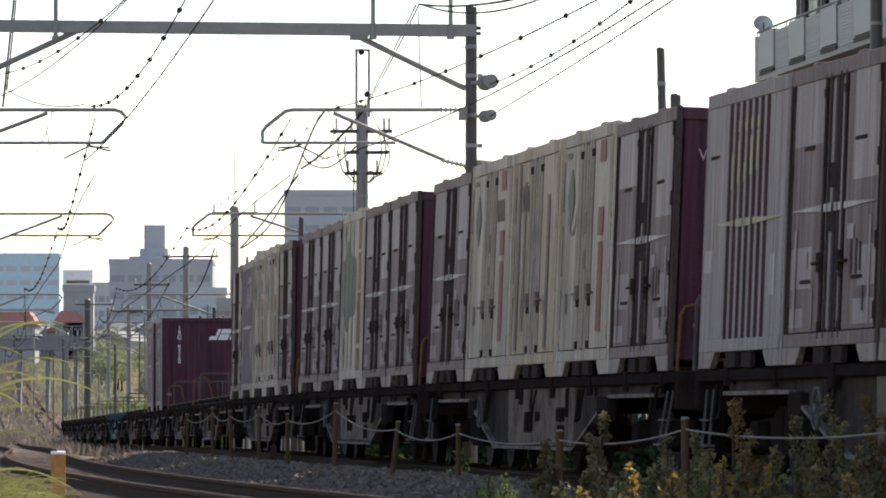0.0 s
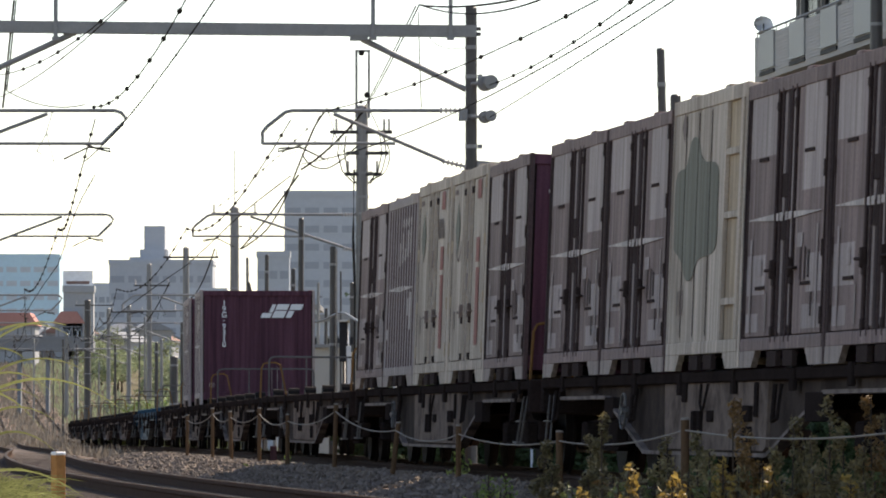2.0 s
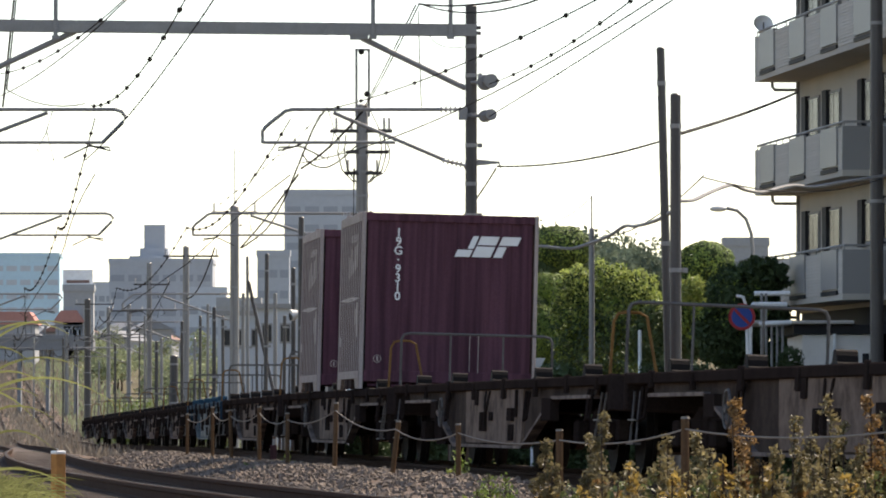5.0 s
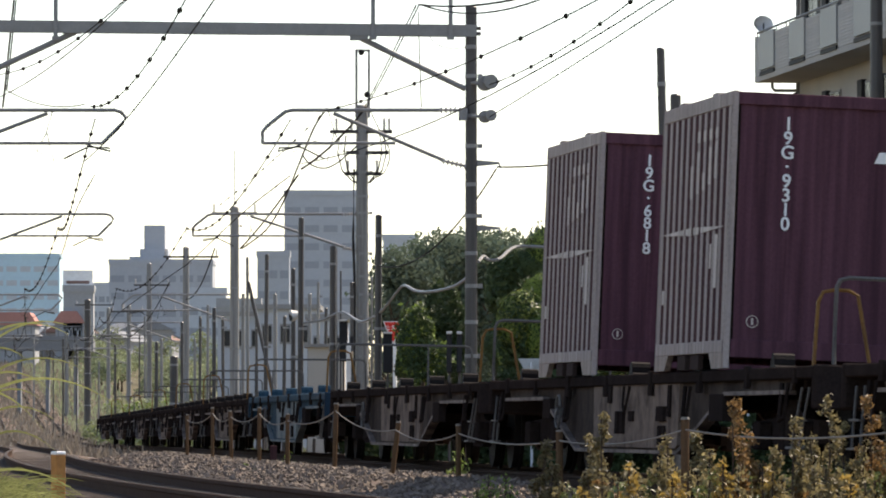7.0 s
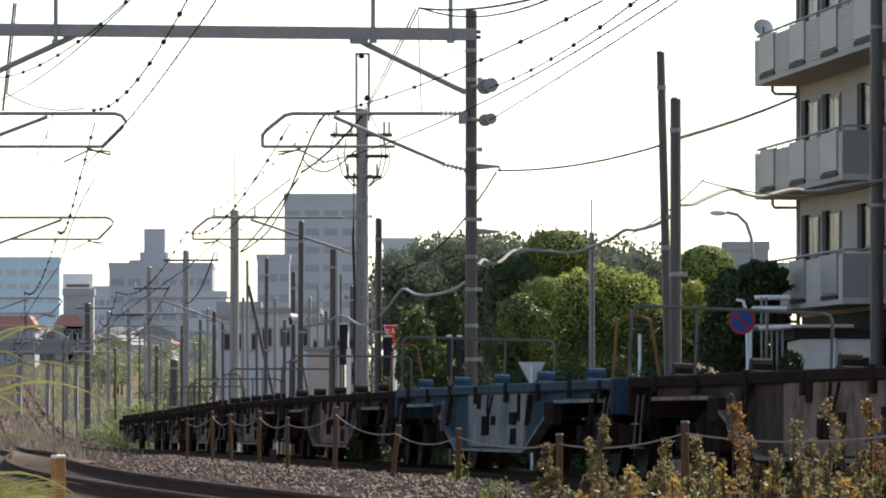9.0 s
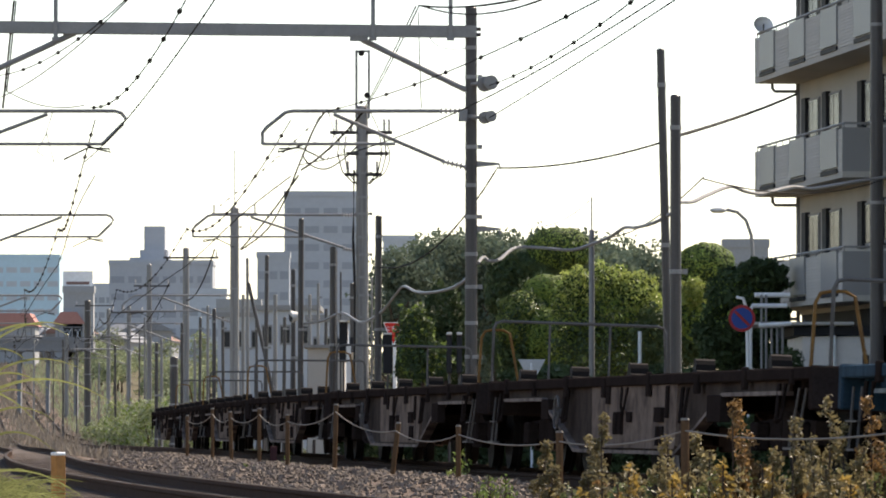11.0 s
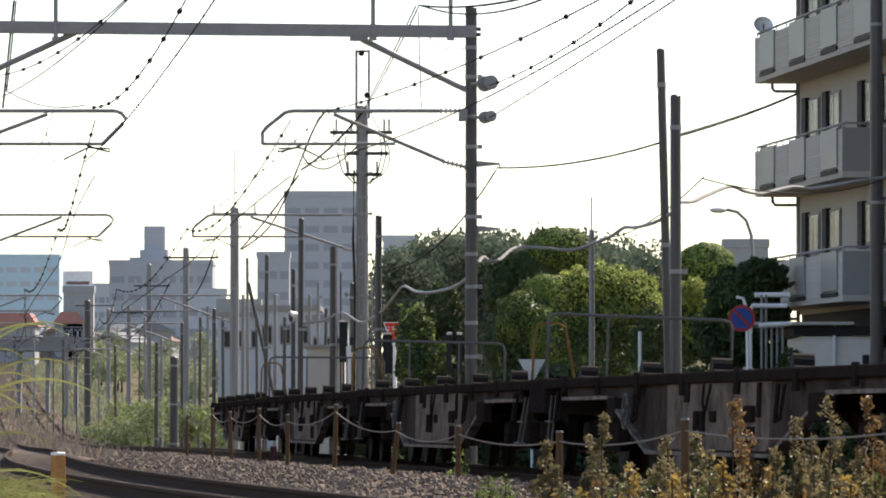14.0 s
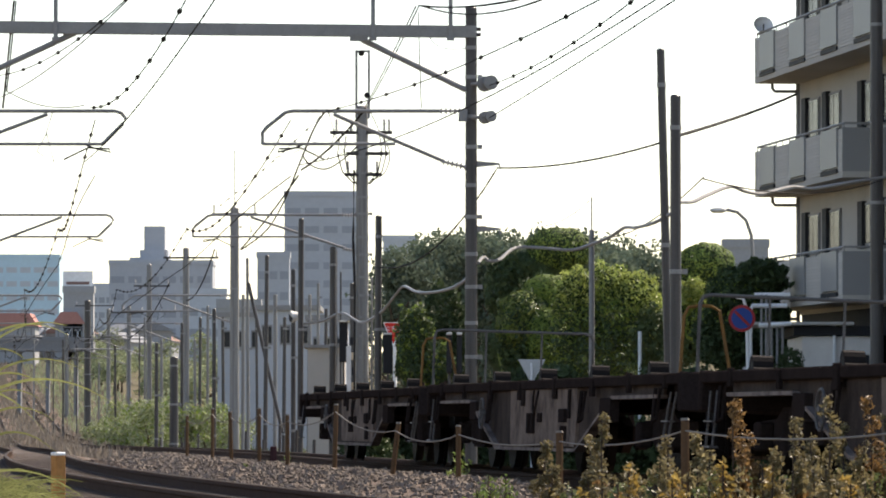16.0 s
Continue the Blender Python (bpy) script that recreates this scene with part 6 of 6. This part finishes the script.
# ---- between the tracks and in the foreground ----
def bank():
    """Ballast heaped between the tracks, with loose stones on it."""
    ys = list(range(30, 126, 2))
    b = thing("ballast_bank", Matrix(), "heap of grey broken stone between the tracks", "ballast bank", kind="structure")
    sec = lambda y: [(-0.95, -0.2), (-1.5, -0.12), (-2.1, -0.02), (-2.8, -0.03), (-3.4, -0.16), (-left_gap(y) + 1.35, -0.22)]
    bm = BM()
    rings = []
    for y in ys:
        k = 0.55 + 0.45 * min(1, max(0, (y - 52) / 10))
        rings.append([bm.verts.new(track_point(y, a, u * 1.0 - (1 - k) * 0.45 + 0.04 * noise.noise((a * 2, y * 0.7, 0)))) for a, u in sec(y)])
    for p, q in zip(rings, rings[1:]):
        for i in range(5):
            bm.faces.new((p[i], p[i + 1], q[i + 1], q[i]))
    part("heap", bm, M_BALLAST, b, smooth=True)
    # loose stones
    rng = np.random.default_rng(5)
    V, Fc = [], []
    for i in range(12000):
        y = 56 + 66 * rng.random() ** 1.25
        a = -1.0 - rng.random() * (left_gap(y) - 2.2)
        s = sec(y)
        u = float(np.interp(-a, [-p[0] for p in s], [p[1] for p in s]))
        k = 0.55 + 0.45 * min(1, max(0, (y - 52) / 10))
        p = track_point(y, a, u - (1 - k) * 0.45 + 0.012)
        r = 0.02 + 0.034 * rng.random() ** 1.5
        o = np.array([[1, 0, 0], [-1, 0, 0], [0, 1, 0], [0, -1, 0], [0, 0, 1], [0, 0, -1]]) * r * (0.6 + 0.7 * rng.random((6, 1)))
        q, _ = np.linalg.qr(rng.normal(size=(3, 3)))
        n = len(V)
        V += [tuple(v) for v in (o @ q + np.array(p))]
        Fc += [(n, n + 2, n + 4), (n + 2, n + 1, n + 4), (n + 1, n + 3, n + 4), (n + 3, n, n + 4), (n + 2, n, n + 5), (n + 1, n + 2, n + 5), (n + 3, n + 1, n + 5), (n, n + 3, n + 5)]
    me = bpy.data.meshes.new("loose_stones")
    me.from_pydata(V, [], Fc)
    me.materials.append(M_STONE)
    tagged(share("loose_stones", me, None), "loose broken ballast stones between the tracks", "ballast stones", kind="stuff")


bank()


def left_stones():
    """Broken stone over the near stretch of the outer track."""
    rng = np.random.default_rng(9)
    V, Fc = [], []
    for i in range(9000):
        y = 38 + 90 * rng.random() ** 1.2
        a = rng.uniform(-1.7, 1.5)
        if abs(abs(a) - 0.5335) < 0.09:
            continue
        p = track_point(y, a - left_gap(y), -0.185 - 0.1 * max(0, abs(a) - 1.4))
        r = 0.024 + 0.03 * rng.random()
        o = np.array([[1, 0, 0], [-1, 0, 0], [0, 1, 0], [0, -1, 0], [0, 0, 1], [0, 0, -1]]) * r * (0.6 + 0.7 * rng.random((6, 1)))
        q, _ = np.linalg.qr(rng.normal(size=(3, 3)))
        n = len(V)
        V += [tuple(v) for v in (o @ q + np.array(p))]
        Fc += [(n, n + 2, n + 4), (n + 2, n + 1, n + 4), (n + 1, n + 3, n + 4), (n + 3, n, n + 4), (n + 2, n, n + 5), (n + 1, n + 2, n + 5), (n + 3, n + 1, n + 5), (n, n + 3, n + 5)]
    me = bpy.data.meshes.new("track_stones")
    me.from_pydata(V, [], Fc)
    me.materials.append(M_BALLAST)
    tagged(share("track_stones", me, None), "rust-brown broken stone over the outer track", "ballast stones", kind="stuff")


left_stones()


def trackside_growth():
    """Dry grass and weeds on the slopes beside the line, far off."""
    rng = np.random.default_rng(17)
    for material, count, lo, hi, label in ((M_GRASS, 6000, 130, 420, "yellow-green grass on the slope beside the line"), (M_DRY, 16000, 150, 900, "dry brown weeds beside and between the tracks"), (M_LEAF_FAR, 7000, 200, 900, "grey-green weeds on the slopes beside the line")):
        V, Fc = [], []
        for i in range(count):
            y = lo + (hi - lo) * rng.random()
            side = rng.random() * (1.0 if material is M_DRY else 0.5)
            a = (1.6 + 9 * rng.random() ** 1.6) if side < 0.5 else ((-left_gap(y) - 1.6 - 9 * rng.random() ** 1.6) if side < 0.85 else -1.3 - (left_gap(y) - 2.6) * rng.random())
            up = -0.62 if abs(a + 5) > 6 else -0.3
            if material is M_DRY and y > 290 and rng.random() < 0.3:
                a, up = rng.uniform(-left_gap(y) - 1.5, 1.5), -0.22
            p = track_point(y, a, up)
            h, w = (0.08 + 0.26 * rng.random()) * (1 + y / 500), (0.02 + 0.03 * rng.random()) * (1 + y / 300)
            t = rng.random() * 6.28
            c, s = math.cos(t) * w, math.sin(t) * w
            n = len(V)
            lx, ly = rng.normal(0, 0.1, 2)
            V += [(p.x - c, p.y - s, p.z), (p.x + c, p.y + s, p.z), (p.x + lx, p.y + ly, p.z + h)]
            Fc.append((n, n + 1, n + 2))
        me = bpy.data.meshes.new("slope_growth")
        me.from_pydata(V, [], Fc)
        me.materials.append(material)
        tagged(share("slope_growth", me, None), label, "grass", kind="stuff")
    for k, y in enumerate((150, 158, 166, 175, 186, 198, 212, 226, 241, 258, 276, 296)):
        p = track_point(y, 2.5)
        f = thing("line_post", Matrix.Translation((p.x, p.y, line_z(y) - 0.6)), "short dark stake beside the line", "stake", "stakes beside the line")
        part("shaft", rod(BM(), (0, 0, -0.1), (0.02, 0, 0.85 + 0.25 * (k % 3)), 0.045, 8, 0.04), M_DARKPOLE, f)


trackside_growth()


def rope_fence():
    spots = ((41.2, 0.62, 0), (48.7, 0.60, 0.0), (56.5, 0.49, 0.0), (64, 0.54, 0.0), (70, 0.57, 0.07), (77, 0.80, 0.02), (84, 0.68, 0.0), (89, 0.78, 0.0), (95, 0.74, -0.02), (99.5, 0.80, 0), (107, 0.7, 0))
    tops = []
    for y, top, lean in spots:
        p = track_point(y, {41.2: -2.3, 48.7: -2.56}.get(y, -2.4))
        base = -0.12 if y > 60 else -0.3
        h = top - base
        f = thing("fence_post", Matrix.Translation((p.x, p.y, base + line_z(y))), "weathered round wooden post carrying a rope", "fence post", "rope fence posts")
        bm = BM()
        r = 0.036 if y < 60 else 0.03
        rod(bm, (-lean, 0, -0.2), (lean * 0.5, 0, h), r, 10, r * 0.94)
        part("shaft", bm, M_WOODPOST, f)
        bm = BM()
        rod(bm, (lean * 0.5, 0, h), (lean * 0.5, 0, h + 0.02), r * 1.1, 10, r * 0.85)
        part("cap", bm, M_ROPE, f, "pale post cap")
        tops.append((p.x, p.y, base + line_z(y) + h - 0.08))
    for i, (a, b) in enumerate(zip(tops, tops[1:])):
        tagged(part("rope", pipe(BM(), sag(a, b, 0.10 if i > 2 else 0.07, 8), 0.008, 5), M_ROPE), "pale rope slung between wooden posts", "rope", "ropes of the fence")
    for x, d, h in ((484, 92, 0.35),):
        m = thing("marker_post", Matrix.Translation(((x - 784) * d / 10850, d, -0.12)), "short dark red marker post in the ballast", "marker post")
        part("shaft", box(BM(), -0.05, 0.05, -0.05, 0.05, -0.1, h, 0.012), M_RIB_GROOVE, m)


rope_fence()


def plant(x, y, base, h, seed, tops, lows, label, leaf=0.024, n=300, stems=2, wide=0.15):
    """Upright weed: stems with side twigs, small leaves towards the tips and broader ones below."""
    rng = random.Random(seed)
    t = thing("weed_plant", Matrix.Translation((x, y, base)), label, "plant", "weeds by the fence")
    bm = BM()
    up, low = [], []
    for j in range(stems):
        dx, dy = (rng.uniform(-0.12, 0.12), rng.uniform(-0.12, 0.12)) if j else (rng.uniform(-0.04, 0.04), 0.0)
        hh = h * (1.0 if j == 0 else rng.uniform(0.55, 0.8))
        pipe(bm, [(dx * 0.3, dy * 0.3, -0.05), (dx * 0.7, dy * 0.7, hh * 0.5), (dx, dy, hh)], 0.006, 4)
        for i in range(15):
            u = 0.12 + 0.86 * i / 14
            r = wide * (1.05 - u) + 0.022
            a = rng.uniform(0, 6.28)
            px, py, pz = dx * u + math.cos(a) * r * 0.75, dy * u + math.sin(a) * r * 0.75, hh * u
            pipe(bm, [(dx * u * 0.9, dy * u * 0.9, pz - r * 0.7), (px, py, pz)], 0.003, 4)
            q = rng.uniform(0.035, 0.06) + 0.025 * (1 - u)
            (up if u > 0.5 else low).append((px, py, pz, q, q, q * 1.2))
    part("stem", bm, M_BARK, t)
    for k, (bl, material, size) in enumerate(((up, tops, leaf * 0.85), (low, lows, leaf * 1.3))):
        me = leaf_mesh("foliage", bl, int(n * (0.58 if k == 0 else 0.42)), size, seed + k * 7, 0.1)
        me.materials.append(material)
        share("foliage", me, t)


def weeds():
    rng = random.Random(8)
    tall = ((962, 785, 52), (1046, 775, 48), (1066, 738, 47), (1105, 825, 49), (1160, 815, 46), (1184, 776, 50), (1240, 770, 52), (1262, 800, 45), (1300, 712, 45), (1330, 765, 50), (1362, 802, 44),
            (1396, 742, 46), (1430, 785, 50), (1464, 702, 44), (1492, 752, 48), (1520, 790, 43), (1546, 706, 44), (1575, 735, 46), (1590, 790, 43))
    for i, (bx, top, d) in enumerate(tall):
        rust = bx in (1300, 1546, 1330)
        plant((bx - 784) * d / 10850, d, -0.42, 0.6 + (745 - top) * d / 10850 + 0.42, 300 + 20 * i, M_LEAF_RUST if rust else M_LEAF_BUSH, (M_LEAF_YELLOW, M_LEAF_BUSH, M_LEAF_RUST)[i % 3],
              "tall weed with rusty autumn leaves" if rust else "tall leafy olive-green weed", n=rng.randint(1350, 1700), stems=2 + i % 2, wide=0.16)
    for i in range(24):
        bx, d = 985 + i * 26 + rng.uniform(-9, 9), rng.uniform(42, 47)
        top = rng.uniform(815, 855) + max(0, 1120 - bx) * 0.22
        plant((bx - 784) * d / 10850, d, -0.42, 0.6 + (745 - top) * d / 10850 + 0.42, 900 + 20 * i, (M_LEAF_BUSH, M_LEAF_OLIVE, M_LEAF_YELLOW)[i % 3], (M_LEAF_OLIVE, M_LEAF_BUSH, M_LEAF_RUST)[(i // 2) % 3],
              "low leafy weed with yellowing leaves", leaf=0.03, n=520, stems=3, wide=0.22)
    for x, y, d, k in ((815, 830, 66, 0.3), (440, 835, 84, 0.22), (515, 815, 88, 0.22), (455, 840, 82, 0.16), (860, 875, 55, 0.25), (900, 880, 54, 0.25)):
        plant((x - 784) * d / 10850, d, 0.6 + (745 - y - 14) * d / 10850 - 0.1, k + 0.1, 500 + x, M_LEAF_MID, M_LEAF_BRIGHT, "low bright green weed in the ballast", 0.026, 170, 3)


weeds()


def grass():
    """Long arching grass blades on the near bank at the picture's edge."""
    rng = random.Random(21)
    V, Fc = [], []

    def blade(x, y, z, dx, dy, h, w, bend):
        n = len(V)
        K = 7
        for i in range(K + 1):
            u = i / K
            px, py, pz = x + dx * u ** 1.4, y + dy * u, z + h * (u * (1 + bend) - bend * u * u * 1.6)
            ww = w * (1 - u) + 0.0008
            V.append((px, py - ww * 0.5, pz + ww))
            V.append((px, py + ww * 0.5, pz - ww))
        for i in range(K):
            a = n + 2 * i
            Fc.append((a, a + 1, a + 3, a + 2))
    for i in range(1500):
        y = rng.uniform(19, 30)
        x = -0.0725 * y + rng.uniform(-0.45, 0.10)
        blade(x, y, 0.14 + rng.uniform(-0.08, 0.06), rng.uniform(-0.05, 0.36), rng.uniform(-0.2, 0.2), rng.uniform(0.1, 0.3), rng.uniform(0.002, 0.0042), rng.uniform(0.5, 1.6))
    for x0, y0, x1, y1, d in ((-60, 690, 90, 690, 24), (0, 685, 210, 720, 25), (-60, 650, 118, 575, 23), (-50, 615, 122, 592, 25), (-60, 765, 95, 742, 23), (-30, 672, 150, 655, 26), (-70, 700, 80, 765, 22), (-60, 740, 70, 705, 24), (-40, 790, 100, 800, 24), (-50, 640, 60, 650, 26), (-60, 850, 150, 880, 23)):
        s = d / 10850
        X0, Z0, X1, Z1 = (x0 - 784) * s, 0.6 + (745 - y0) * s, (x1 - 784) * s, 0.6 + (745 - y1) * s
        n = len(V)
        for i in range(9):
            u = i / 8
            zz = Z0 + (Z1 - Z0) * u + 0.07 * 4 * u * (1 - u)
            w = 0.0068 * (1 - u * 0.85)
            V.append((X0 + (X1 - X0) * u, d - 0.004, zz + w))
            V.append((X0 + (X1 - X0) * u, d + 0.004, zz - w))
        for i in range(8):
            a = n + 2 * i
            Fc.append((a, a + 1, a + 3, a + 2))
    me = bpy.data.meshes.new("grass")
    me.from_pydata(V, [], Fc)
    me.materials.append(M_GRASS)
    tagged(share("grass", me, None), "long arching grass on the near bank", "grass", kind="stuff")
    # the near bank that the grass grows on
    bm = BM()
    rows = []
    for y in range(6, 46, 2):
        rows.append([bm.verts.new((-0.0725 * y + a, y, u + 0.03 * noise.noise((a * 3, y, 0)))) for a, u in ((-6, 0.2), (-1.2, 0.18), (-0.4, 0.15), (-0.05, -0.1), (0.35, -0.75))])
    for p, q in zip(rows, rows[1:]):
        for i in range(4):
            bm.faces.new((p[i], p[i + 1], q[i + 1], q[i]))
    tagged(part("near_bank", bm, M_BANK, smooth=True), "grassy earth bank beside the track", "bank", kind="structure")
    st = thing("boundary_stake", Matrix.Translation((-2.07, 33, -0.6)), "square orange-brown stake with a pale top", "stake")
    zt = 0.42 + 0.6
    bm = BM()
    box(bm, -0.03, 0.03, -0.03, 0.03, -0.1, zt, 0.005)
    bmesh.ops.rotate(bm, verts=bm.verts[:], cent=(0, 0, 0), matrix=Matrix.Rotation(0.6, 3, "Z"))
    part("shaft", bm, M_STAKE, st)
    # white slab puts the sunlit look of the stake's top into colour
    bm = BM()
    box(bm, -0.031, 0.031, -0.031, 0.031, zt - 0.004, zt + 0.016, 0.005)
    bmesh.ops.rotate(bm, verts=bm.verts[:], cent=(0, 0, 0), matrix=Matrix.Rotation(0.6, 3, "Z"))
    part("top", bm, M_WHITE, st, "sunlit pale top")


grass()


motions()
